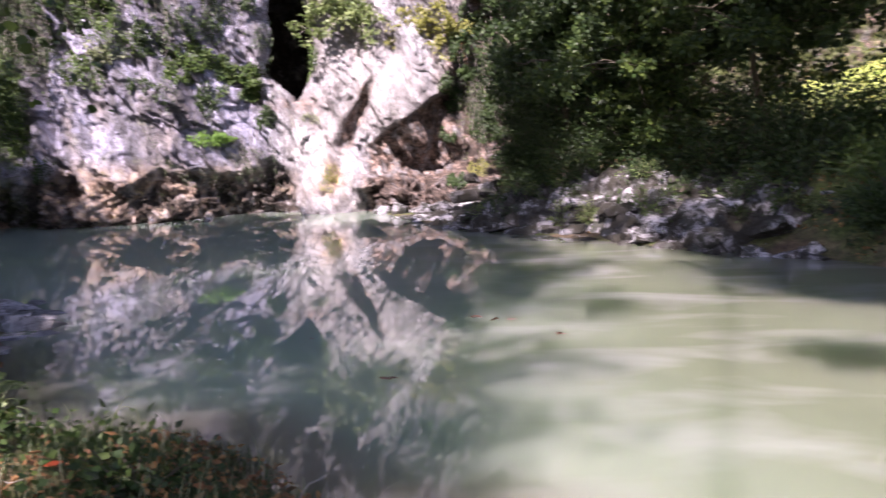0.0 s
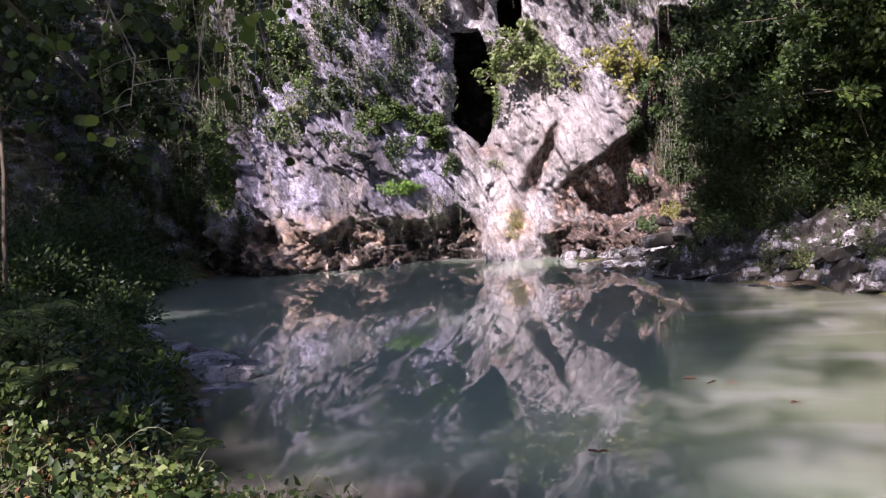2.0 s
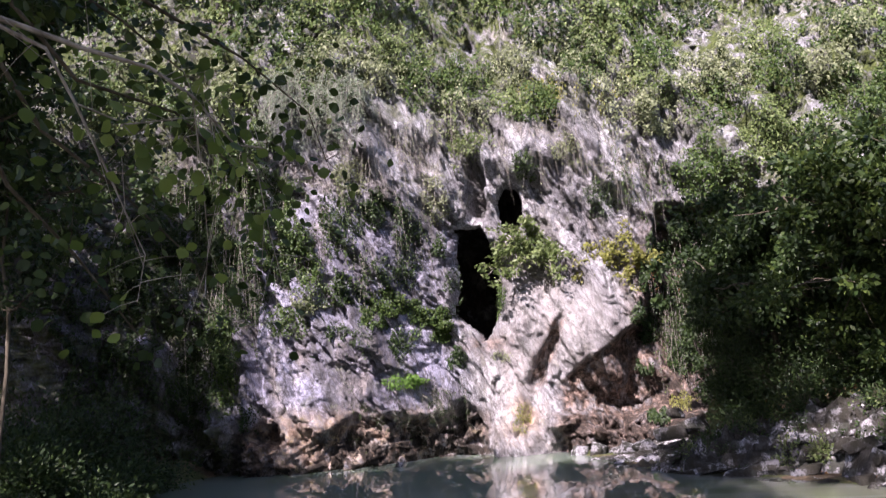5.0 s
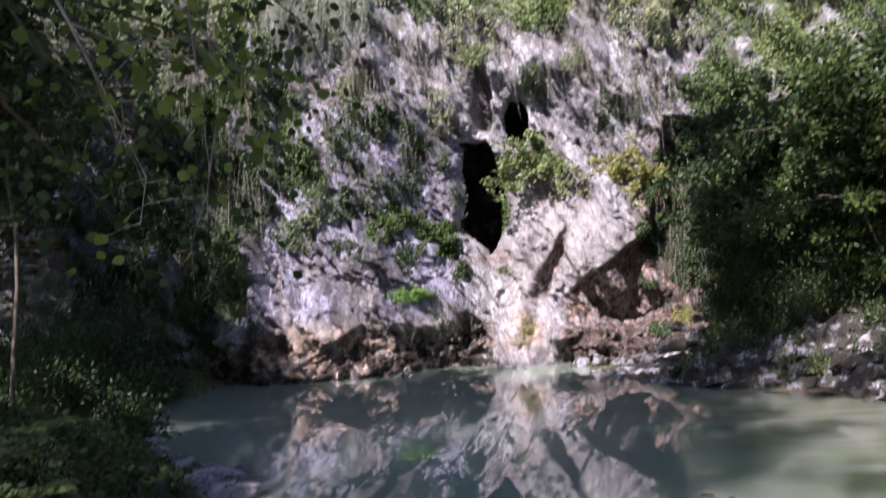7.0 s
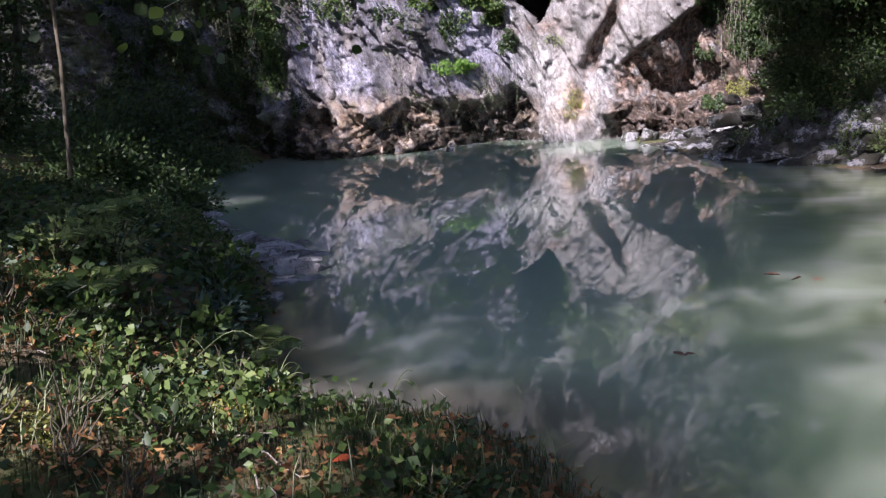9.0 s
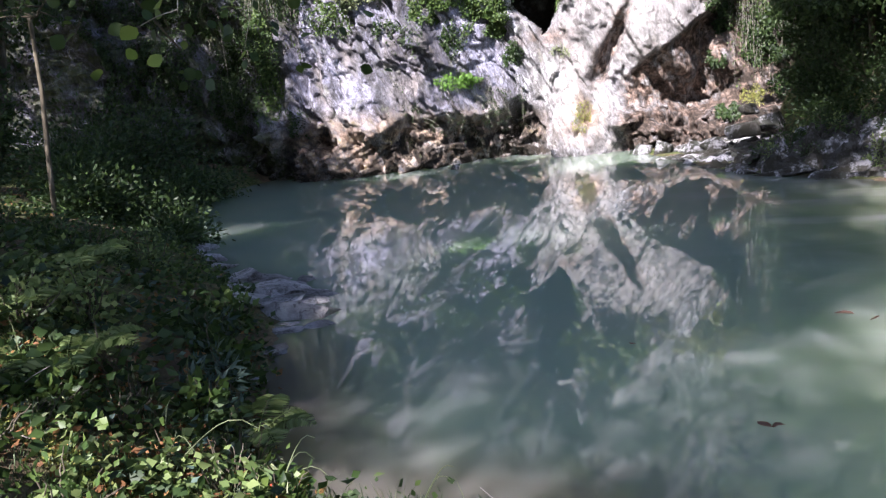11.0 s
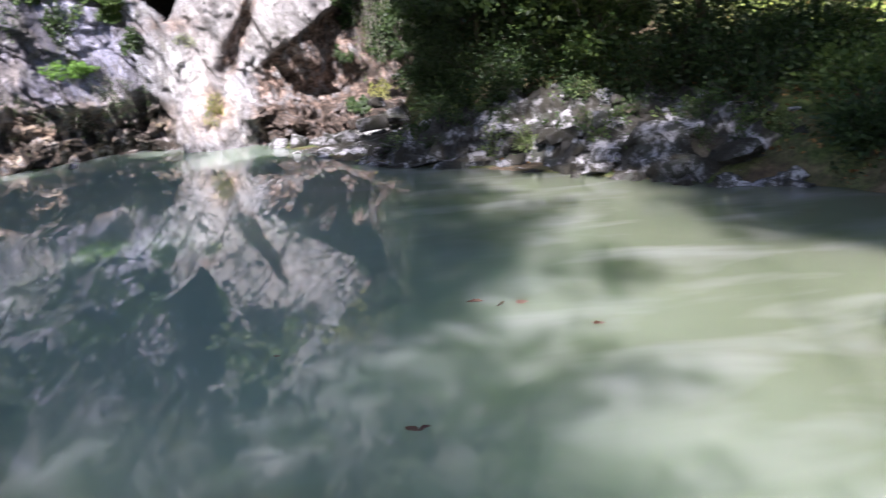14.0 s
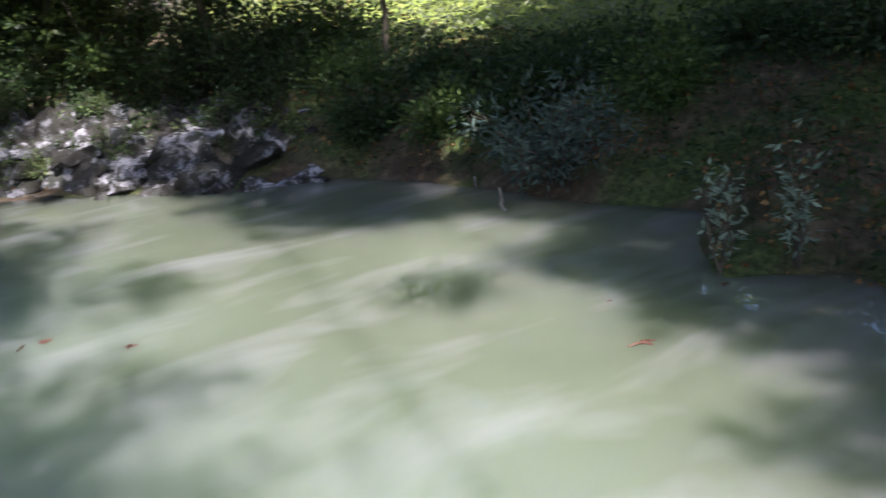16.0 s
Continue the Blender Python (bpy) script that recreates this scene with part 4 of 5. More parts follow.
def hanging(label, x, z, rx, length, strands, leaf, size, seed, out=0.5, per=30, width=0.35, name="hanging_plant"):
    """Strands that spring from the face and droop, with small leaves."""
    r = np.random.default_rng(seed)
    paths, P, D = [], [], []
    starts_x, starts_z = x + r.uniform(-rx, rx, strands), z + r.normal(0, 0.3, strands)
    for sx, sy, sz in zip(starts_x, cliff_y(starts_x, starts_z), starts_z):
        L, o = length * (0.5 + 0.7 * r.random()), out * (0.4 + 0.8 * r.random())
        t = np.linspace(0, 1, 8)
        p = np.stack([sx + r.normal(0, 0.25) * t, sy + 0.05 - o * np.sqrt(t), sz + 0.25 * np.sin(t * 3) * o - L * t ** 1.6], 1)
        paths.append(np.concatenate([p, (0.006 * (1 - 0.8 * t))[:, None]], 1))
        u = 0.1 + 0.9 * r.random(per)
        q = np.stack([np.interp(u, t, p[:, i]) for i in range(3)], 1)
        P.append(q + r.normal(0, 0.05, (per, 3)))
        D.append(r.normal(0, 0.5, (per, 3)) + [0, -0.2, -0.7])
    base = np.array([x, float(cliff_y(x, z)), z])
    root = tagged(new(name), label, "hanging plant")
    root.location = base
    V, F = tubes(paths, 4)
    tagged(part("stemwork", mesh_of("stemwork", V - base, F, TWIG, True), root), kind="stuff")
    P, D = np.concatenate(P), np.concatenate(D)
    V, F = leaf_shape(P - base, D, size * (0.6 + 0.7 * r.random(len(P))), width, 0.2, r=r)
    part("foliage", mesh_of("foliage", V, F, leaf), root)


def spray(label, root_at, tips, leaf, size, seed, n=40, name="cliff_shrub"):
    """Arching twigs with paired leaflets, springing from a crack in the rock."""
    r = np.random.default_rng(seed)
    base = np.array([root_at[0], float(cliff_y(root_at[0], root_at[1])) + 0.05, root_at[1]])
    root = tagged(new(name), label, "shrub")
    root.location = base
    paths, P, D = [], [], []
    for dx, dy, dz in tips:
        limb = wiggle((0, 0, 0), (dx, dy, dz), 0.016, 0.004, 0.18, 9, -0.12 * np.hypot(dx, dz), r=r)
        paths.append(limb)
        for m in range(7):
            q = limb[2 + m % 7, :3]
            e = q + r.normal(0, 0.17, 3) + [0.1 * dx, -0.08, -0.02]
            tw = wiggle(q, e, 0.005, 0.002, 0.15, 5, r=r)
            paths.append(tw)
            t = r.random(n)
            at = np.stack([np.interp(t, np.linspace(0, 1, 5), tw[:, i]) for i in range(3)], 1)
            P.append(at + r.normal(0, 0.07, (n, 3)) * [1, 1, 0.5])
            D.append(r.normal(0, 0.7, (n, 3)) + [0.3 * dx, -0.3, -0.25])
    V, F = tubes(paths, 5)
    part("branchwork", mesh_of("branchwork", V, F, TWIG, True), root)
    P, D = np.concatenate(P), np.concatenate(D)
    V, F = leaf_shape(P, D, size * (0.6 + 0.7 * r.random(len(P))), 0.5, 0.2, r=r)
    part("foliage", mesh_of("foliage", V, F, leaf), root)


DARK_IVY, MIX_IVY = "dark green ivy mat on pale rock", "green ivy trailing over the rock face"
for k, (x, z, rx, rz, n, leaf, size) in enumerate([
        (-7.4, 3.6, 0.8, 0.75, 3600, LEAF_MID, 0.08), (-6.6, 3.35, 0.5, 0.6, 2400, LEAF_MID, 0.08), (-7.3, 4.7, 0.6, 0.5, 900, LEAF_DARK, 0.07),
        (-8.9, 4.5, 0.6, 0.9, 1300, LEAF_MID, 0.07), (-9.6, 3.6, 0.7, 0.6, 1100, LEAF_MID, 0.07), (-7.0, 5.6, 0.4, 1.0, 900, LEAF_DARK, 0.07),
        (-8.0, 3.0, 0.5, 0.8, 700, LEAF_DARK, 0.06), (-8.3, 6.0, 0.6, 1.2, 1300, LEAF_DARK, 0.07), (-9.8, 5.6, 0.8, 1.5, 3000, LEAF_MID, 0.08),
        (-10.6, 4.6, 0.7, 1.2, 2600, LEAF_DARK, 0.08), (-11.6, 3.0, 0.9, 2.0, 4500, LEAF_DARK, 0.08), (-12.4, 5.5, 1.5, 2.5, 8000, LEAF_DARK, 0.09),
        (-13.8, 3.0, 1.6, 2.4, 7000, LEAF_DARK, 0.09), (-11.2, 7.5, 1.4, 1.6, 6000, LEAF_MID, 0.09), (-15.5, 6.5, 2.0, 4.0, 8000, LEAF_DARK, 0.1),
        (-10.1, 6.7, 0.8, 1.1, 3600, LEAF_DARK, 0.08), (-9.7, 5.2, 0.5, 1.0, 1800, LEAF_DARK, 0.07), (-10.3, 8.2, 0.9, 0.9, 3000, LEAF_MID, 0.09), (-11.0, 2.8, 0.32, 1.9, 3200, LEAF_MID, 0.07), (-11.1, 5.6, 0.5, 1.6, 3000, LEAF_DARK, 0.08), (-12.2, 2.2, 0.5, 1.4, 3000, LEAF_DARK, 0.08), (-10.5, 1.3, 0.25, 0.5, 500, LEAF_DARK, 0.06), (-12.0, 7.0, 0.9, 1.4, 4000, LEAF_DARK, 0.09), (-13.4, 5.0, 0.9, 2.0, 4000, LEAF_DARK, 0.09), (-6.2, 4.2, 0.2, 1.2, 500, LEAF_DARK, 0.06), (-5.15, 4.2, 0.25, 1.2, 700, LEAF_MID, 0.06), (-6.4, 6.7, 0.5, 0.9, 900, LEAF_PALE, 0.07)]):
    ivy(DARK_IVY if leaf is LEAF_DARK else MIX_IVY, x, z, rx, rz, int(n * 1.15), leaf, size * 0.8, 200 + k, 0.22)
for k, (x, z, rx, rz, n, leaf) in enumerate([(-8.3, 4.3, 0.35, 0.7, 900, LEAF_DARK), (-7.6, 6.3, 0.45, 0.7, 1300, LEAF_DARK), (-9.2, 5.3, 0.4, 0.9, 1300, LEAF_MID), (-6.45, 5.3, 0.22, 0.8, 600, LEAF_DARK), (-8.5, 3.2, 0.28, 0.4, 420, LEAF_DARK),
                                               (-6.2, 2.5, 0.3, 0.45, 600, LEAF_DARK), (-9.1, 3.9, 0.4, 0.35, 500, LEAF_PALE), (-8.2, 7.2, 0.5, 0.7, 1100, LEAF_PALE), (-7.3, 2.9, 0.3, 0.5, 600, LEAF_DARK), (-4.0, 7.2, 0.4, 0.6, 500, LEAF_MID), (-2.2, 6.4, 0.5, 0.8, 700, LEAF_DARK), (-2.9, 7.6, 0.5, 0.6, 700, LEAF_PALE), (-9.6, 6.6, 0.4, 0.9, 1300, LEAF_MID)]):
    ivy(DARK_IVY if leaf is LEAF_DARK else MIX_IVY, x, z, rx, rz, n, leaf, 0.06, 1200 + k, 0.2)
for k, (x, z, rx, length, n) in enumerate([(-7.0, 1.55, 0.5, 0.5, 34), (-6.3, 1.6, 0.3, 0.5, 16), (-8.2, 1.35, 0.3, 0.35, 12)]):
    hanging("dark trailing plants over the brown foot of the rock", x, z, rx, length, n, LEAF_DARK, 0.05, 1220 + k, 0.2, 24, 0.5)
ivy("bright green tuft of leaves on the rock", -7.15, 1.95, 0.45, 0.26, 1500, LEAF_TUFT, 0.06, 230, 0.4, 0.4, "tuft")
ivy("low green plants on the rock apron", -5.0, 2.45, 0.35, 0.22, 260, LEAF_PALE, 0.06, 231, 0.15, 0.4, "tuft")
ivy("yellow moss and grass on the wet runnel", -4.55, 0.85, 0.22, 0.45, 500, LEAF_YELLOW, 0.06, 232, 0.06, 0.3, "moss")
ivy("yellow-green moss on the ledge", -0.75, 1.0, 0.5, 0.3, 700, LEAF_YELLOW, 0.06, 233, 0.12, 0.4, "moss")

for k, (x, z, rx, rz, n) in enumerate([(0.2, 2.6, 0.7, 1.3, 2200), (1.2, 3.2, 1.0, 1.6, 3600), (2.4, 3.0, 1.2, 1.8, 4200), (3.8, 3.4, 1.4, 2.0, 4600), (-0.3, 5.4, 0.5, 0.9, 1100), (0.9, 1.4, 0.8, 0.7, 1500)]):
    ivy("dark ivy hanging on the shaded rock", x, z, rx, rz, n, LEAF_DARK, 0.08, 260 + k, 0.35)

for k, (x, z, rx, rz, n) in enumerate([(-0.7, 3.4, 0.5, 1.0, 1800), (-0.1, 1.6, 0.5, 0.8, 1600), (-1.2, 4.0, 0.25, 0.9, 600)]):
    ivy("dark ivy hanging on the shaded rock", x, z, rx, rz, n, LEAF_DARK, 0.07, 270 + k, 0.4)
hanging("dark leafy strands over the earth hollow", -0.9, 3.9, 0.4, 1.9, 34, LEAF_DARK, 0.07, 280, 0.5, 26, 0.5)
hanging("leafy strands at the end of the hollow", -0.4, 3.0, 0.5, 1.7, 34, LEAF_DARK, 0.06, 281, 0.5, 22, 0.5)

for k, (x, z, rx, rz, n) in enumerate([(-1.5, 3.0, 0.35, 0.6, 900), (-1.25, 4.0, 0.35, 0.7, 1100), (-1.6, 1.9, 0.3, 0.3, 400), (-0.6, 2.4, 0.5, 1.0, 2600), (0.1, 4.2, 0.7, 0.9, 2600), (-0.9, 5.0, 0.35, 0.7, 1200), (0.7, 2.0, 0.7, 0.9, 2200), (-1.3, 0.75, 0.5, 0.25, 900)]):
    ivy("dark ivy hanging on the shaded rock", x, z, rx, rz, n, LEAF_DARK, 0.07, 1270 + k, 0.45)
for k, (x, z, rx, n, leaf) in enumerate([(-0.7, 3.6, 0.35, 26, LEAF_MID), (0.0, 5.0, 0.5, 40, LEAF_DARK), (0.5, 4.2, 0.6, 44, LEAF_DARK), (-1.0, 2.6, 0.25, 14, LEAF_MID), (1.4, 4.6, 0.8, 50, LEAF_DARK)]):
    hanging("leafy strands hanging in front of the dark hollow", x, z, rx, 2.0, n, leaf, 0.07, 1280 + k, 0.6, 28, 0.45)
for k, (x, z, rx, length, n) in enumerate([(-10.6, 5.6, 0.4, 2.4, 40), (-11.3, 4.6, 0.4, 2.6, 50), (-9.7, 5.0, 0.25, 1.6, 20), (-12.2, 5.0, 0.5, 2.8, 50), (-8.5, 6.4, 0.25, 1.6, 18), (-7.0, 6.2, 0.3, 1.5, 18), (-7.9, 5.0, 0.2, 1.2, 12)]):
    hanging("dark ivy strands down the rock face", x, z, rx, length, n, LEAF_DARK if k != 4 else LEAF_MID, 0.07, 1300 + k, 0.25, 34, 0.6)

# growth over the top of the face
for k in range(34):
    x = -14.5 + 0.62 * k + 0.3 * math.sin(k * 2.4)
    z = 9.9 + 0.9 * math.sin(k * 1.7) + (0.4 if x < -6 else 0)
    ivy("mixed green growth over the cliff brow", x, z, 1.0, 1.3 + 0.4 * math.sin(k), 1200, (LEAF_MID, LEAF_PALE, LEAF_LIGHT, LEAF_MID, LEAF_PALE)[k % 5], 0.11, 300 + k, 0.45, 0.5, "cliff plants")
for k in range(20):
    x = -15 + 1.2 * k
    ivy("dense green growth on the upper slope", x, 13.4 + math.sin(k), 1.5, 2.6, 1300, (LEAF_MID, LEAF_DARK, LEAF_LIGHT)[k % 3], 0.16, 340 + k, 0.6, 0.5, "cliff plants")
hanging("pale feathery plant hanging over the brow", -8.7, 9.5, 1.0, 1.4, 150, LEAF_MIST, 0.065, 401, 1.0, 60)
hanging("dry roots and stems hanging down the face", -7.7, 8.4, 0.9, 1.7, 40, LEAF_PALE, 0.06, 402, 0.35, 10)
for k, (x, z, rx, n) in enumerate([(-9.0, 7.4, 0.7, 30), (-7.0, 7.8, 0.7, 36), (-4.0, 8.2, 0.9, 36), (-2.4, 8.0, 0.8, 30), (-6.3, 8.9, 0.6, 26)]):
    hanging("dry brown roots and strands down the face", x, z, rx, 1.5, n, LEAF_PALE, 0.06, 441 + k, 0.22, 8)
hanging("leafy strands over the cave", -5.5, 8.9, 0.6, 1.0, 18, LEAF_LIGHT, 0.1, 403, 0.5, 16, 0.5)
hanging("leafy strands over the pale face", -2.8, 9.6, 1.4, 1.2, 40, LEAF_YELLOW, 0.09, 404, 0.5, 16, 0.5)
hanging("leafy strands over the pale face", -1.2, 7.2, 0.7, 1.5, 34, LEAF_MID, 0.08, 405, 0.5, 16, 0.45)
hanging("leafy strands on the shaded rock", -0.6, 4.4, 0.5, 1.8, 36, LEAF_MID, 0.08, 406, 0.3, 20, 0.45)
hanging("reddish dry strands on the shaded rock", -1.0, 4.5, 0.35, 1.2, 16, LEAF_DRY, 0.07, 407, 0.2, 14, 0.45)
hanging("dark strands on the shaded rock", -11.6, 7.6, 1.2, 2.4, 60, LEAF_MID, 0.09, 408, 0.5, 24, 0.5)
hanging("dark strands on the shaded rock", -14.2, 8.0, 1.6, 2.6, 60, LEAF_DARK, 0.1, 409, 0.6, 24, 0.5)
for k, (x, z, rx, rz, n, leaf) in enumerate([(0.6, 6.8, 1.2, 1.3, 3000, LEAF_MID), (2.4, 7.6, 1.4, 1.2, 3400, LEAF_LIGHT), (4.6, 8.0, 1.6, 1.5, 3400, LEAF_MID), (1.6, 4.8, 1.3, 1.2, 2600, LEAF_MID),
                                             (3.6, 5.8, 1.4, 1.5, 3000, LEAF_LIGHT), (0.2, 3.2, 0.8, 1.2, 1800, LEAF_DARK), (-0.6, 8.6, 0.9, 1.0, 1600, LEAF_PALE)]):
    ivy("leafy growth on the sunlit upper rock", x, z, rx, rz, n, leaf, 0.1, 420 + k, 0.5, 0.5, "cliff plants")
spray("light green shrub with feathery leaves by the cave mouth", (-3.7, 5.2), [(-1.5, -0.9, -0.75), (-1.1, -0.9, -0.3), (-0.9, -0.8, 0.45), (-0.7, -0.9, 0.2), (-0.8, -0.9, -0.7), (-0.2, -0.8, -0.3), (0.3, -0.7, -0.3), (-0.5, -0.8, 0.7), (-1.3, -0.9, -0.95), (-1.2, -0.9, 0.15), (0.2, -0.8, -0.9)], LEAF_LIGHT, 0.125, 431, 32)
spray("yellow-green shrub with arching twigs on the face", (-1.3, 4.6), [(-1.6, -0.8, 0.1), (-1.2, -0.8, -0.3), (-0.8, -0.8, 0.3), (-0.2, -0.8, 0.1), (-1.2, -0.7, 0.45), (0.3, -0.7, -0.1), (-1.7, -0.8, -0.35), (-0.5, -0.8, -0.55), (-0.4, -0.7, 0.6)], LEAF_YELLOW, 0.12, 432, 32)
spray("light green shoot on the chimney rock", (-5.3, 8.3), [(-0.5, -0.6, -0.4), (-0.2, -0.6, -0.6), (0.1, -0.5, -0.3)], LEAF_LIGHT, 0.1, 433, 14)

spray("bare pale stems with few leaves on the upper rock", (-1.5, 6.6), [(0.2, -0.5, 1.2), (0.5, -0.5, 0.9), (-0.3, -0.5, 1.4), (-0.9, -0.6, 0.5)], LEAF_PALE, 0.08, 434, 4)

# ---- rocks ----


def rock_mesh(seed, flat, fine=3, mat=STONE):
    bm = bmesh.new()
    bmesh.ops.create_icosphere(bm, subdivisions=fine, radius=1)
    V = np.array([v.co for v in bm.verts])
    bm.verts.ensure_lookup_table()
    F = np.array([[v.index for v in f.verts] for f in bm.faces])
    bm.free()
    r = np.random.default_rng(seed)
    turn = np.linalg.qr(r.normal(0, 1, (3, 3)) * 0.35 + np.eye(3))[0]
    for d in list(turn) + list(-turn) + list(sphere_points(7, r)):       # broken, nearly flat faces
        over = np.maximum(V @ d - (0.42 + 0.3 * r.random()), 0)
        V = V - over[:, None] * d
    V = V * (1 + 0.05 * fnoise(V[:, 0] * 2 + seed, V[:, 1] * 2, V[:, 2] * 2, seed=seed))[:, None]
    V = V * (1 + 0.13 * fnoise(V[:, 0] * 4 + seed, V[:, 1] * 4, V[:, 2] * 7, 4, seed, True))[:, None] * [1.2, 1.2, 1.3 * flat]
    return mesh_of("boulder", V, F, mat)


ROCKS = [rock_mesh(500 + k, (0.85, 0.6, 0.75, 0.5)[k % 4]) for k in range(8)]
SMALL_ROCKS = [rock_mesh(500 + k, (0.85, 0.6, 0.75, 0.5)[k % 4], 2) for k in range(8)]
SLABS = [rock_mesh(540 + k, (0.85, 0.6, 0.75, 0.5)[k % 4], 4, SLAB_STONE) for k in range(6)]
BIG_ROCKS = [rock_mesh(500 + k, (0.85, 0.6, 0.75, 0.5)[k % 4], 4) for k in range(8)]


def boulder(label, x, y, size, k, turn=0, sink=0.35, group="", z=None, tilt=0):
    ob = new("boulder", ROCKS[k % 8])
    base = max(float(ground_z(x, y)), -0.12) if z is None else z
    ob.matrix_basis = pose(x, y, base + size * (0.5 - sink), tilt, tilt * 0.6, turn) @ Matrix.Diagonal((size, size * 0.8, size, 1))
    return tagged(ob, label, "rock", group)


def slab(label, x, y, size, k, turn, tilt, group):
    ob = new("flat_rock", SLABS[k % 6])
    ob.matrix_basis = pose(x, y, max(0.0, float(ground_z(x, y)))  - 0.01, tilt, -tilt * 0.5, turn) @ Matrix.Diagonal((size, size * 0.62, size * 0.3, 1))
    return tagged(ob, label, "rock", group)


rs = np.random.default_rng(55)
for k, (x, y, s) in enumerate([(-4.4, 7.05, 0.42), (-4.95, 7.3, 0.4), (-5.3, 7.8, 0.45), (-4.9, 7.75, 0.34), (-5.9, 8.2, 0.34), (-6.6, 8.75, 0.3), (-7.0, 9.2, 0.34), (-4.9, 6.75, 0.3), (-5.6, 7.4, 0.36),
                               (-4.4, 6.5, 0.24), (-7.6, 9.8, 0.3), (-3.95, 5.4, 0.18), (-5.5, 8.2, 0.3), (-4.2, 6.0, 0.2), (-4.65, 7.4, 0.25)]):
    slab("pale grey cracked limestone slab at the shore", x, y, s, k, rs.uniform(-40, 40), rs.normal(0, 5), "slabs at the shore")

for k in range(40):
    s = rs.random()
    slab("thin pale limestone flake at the shore", -4.2 - 1.9 * s + rs.normal(0, 0.18), 6.75 + 1.7 * s + rs.normal(0, 0.16), 0.08 + 0.12 * rs.random(), k, rs.uniform(0, 360), rs.normal(0, 8), "slabs at the shore")

OUTCROP = [(-3.4, 20.4), (-2.9, 19.2), (-2.2, 17.5), (-1.0, 15.2), (0.7, 13.8), (2.1, 12.3), (3.0, 11.2), (3.9, 10.6), (4.6, 9.6)]


def outcrop_line():
    """The outcrop's waterline and the ways inland from it."""
    line = np.array(OUTCROP)
    seg = np.r_[0, np.cumsum(np.hypot(*np.diff(line, axis=0).T))]
    s = np.arange(0, seg[-1], 0.05)
    cx, cy = np.interp(s, seg, line[:, 0]), np.interp(s, seg, line[:, 1])
    cx, cy = np.convolve(np.pad(cx, 15, "edge"), np.ones(31) / 31, "valid"), np.convolve(np.pad(cy, 15, "edge"), np.ones(31) / 31, "valid")
    tx, ty = np.gradient(cx), np.gradient(cy)
    n = np.hypot(tx, ty)
    nx, ny = -ty / n, tx / n
    flip = np.where(nx + ny < 0, -1, 1)
    return s, cx, cy, nx * flip, ny * flip


def outcrop_z(s, d):
    """Height of the earthy rock core along the line and inland from it."""
    end = 13.7
    w = d + 0.35 * fnoise(s * 0.8, d * 0.6, seed=601, octaves=3)
    rise = 0.46 * np.minimum(np.maximum(w, -0.5), 2.0) + 0.1 * np.maximum(w - 2.0, 0)
    q = (rise + 0.09 * s) * 3.4 + 1.3 * fnoise(s * 0.7, d * 0.9, seed=611, octaves=3)
    step = (np.floor(q) + smooth(0.55, 1.0, q - np.floor(q))) / 3.4 - 0.09 * s
    z = 0.4 * rise + 0.6 * step - 0.24
    z = z + 0.22 * fnoise(s * 1.9, d * 1.7, seed=621, octaves=4, ridged=True) + 0.05 * fnoise(s * 5, d * 5, seed=631, octaves=3, ridged=True)
    z = z + 0.2 * facets(s + 0.3 * d, d, 0.55, 0.6, 651, 1.6) + 0.1 * facets(s - 0.3 * d, d, 0.22, 0.7, 661, 1.6)
    return z * (0.35 + 0.65 * smooth(3.2, 6.5, s)) * smooth(0.0, 0.8, s) * smooth(end, end - 1.6, s) - 0.35 * smooth(2.6, 3.4, d) - 0.5 * smooth(end - 1.2, end, s)


LINE = outcrop_line()


def build_outcrop():
    """Stepped, broken core of rock and earth along the far bank."""
    s, cx, cy, nx, ny = LINE
    d = np.arange(-0.5, 3.4, 0.035)
    S, Dm = np.meshgrid(s, d, indexing="ij")
    z = outcrop_z(S, Dm)
    push = 0.2 * fnoise(S * 0.9, z * 2, seed=641, octaves=3)
    V = np.stack([cx[:, None] + nx[:, None] * (Dm + push), cy[:, None] + ny[:, None] * (Dm + push), z], -1).reshape(-1, 3)
    me = mesh_of("rock_outcrop", V, grid_faces(len(s), len(d)), STONE)
    tagged(new("rock_outcrop", me), "dark earthy rock core rising from the water", "rock", kind="structure")


build_outcrop()
r0 = np.random.default_rng(77)


def bank_rock(label, s, d, size, k, flat=1.0, lift=0.0):
    """A broken block lying on the outcrop, its bedding dipping towards the cliff."""
    i = min(len(LINE[0]) - 1, int(s / 0.05))
    x, y = LINE[1][i] + LINE[3][i] * d, LINE[2][i] + LINE[4][i] * d
    along = math.degrees(math.atan2(-LINE[3][i], LINE[4][i]))
    z = max(-0.08, float(outcrop_z(np.array(s), np.array(d)))) + size * 0.02 * flat + lift
    ob = new("boulder", (BIG_ROCKS if size > 0.3 else ROCKS if size > 0.12 else SMALL_ROCKS)[k % 8])
    ob.matrix_basis = pose(x, y, z, r0.normal(-4, 8), r0.normal(-9, 9), along + r0.normal(0, 25)) @ Matrix.Diagonal((size * (1.0 + 0.7 * r0.random()), size * 0.75, size * flat, 1))
    tagged(ob, label, "rock", "boulders on the far bank")


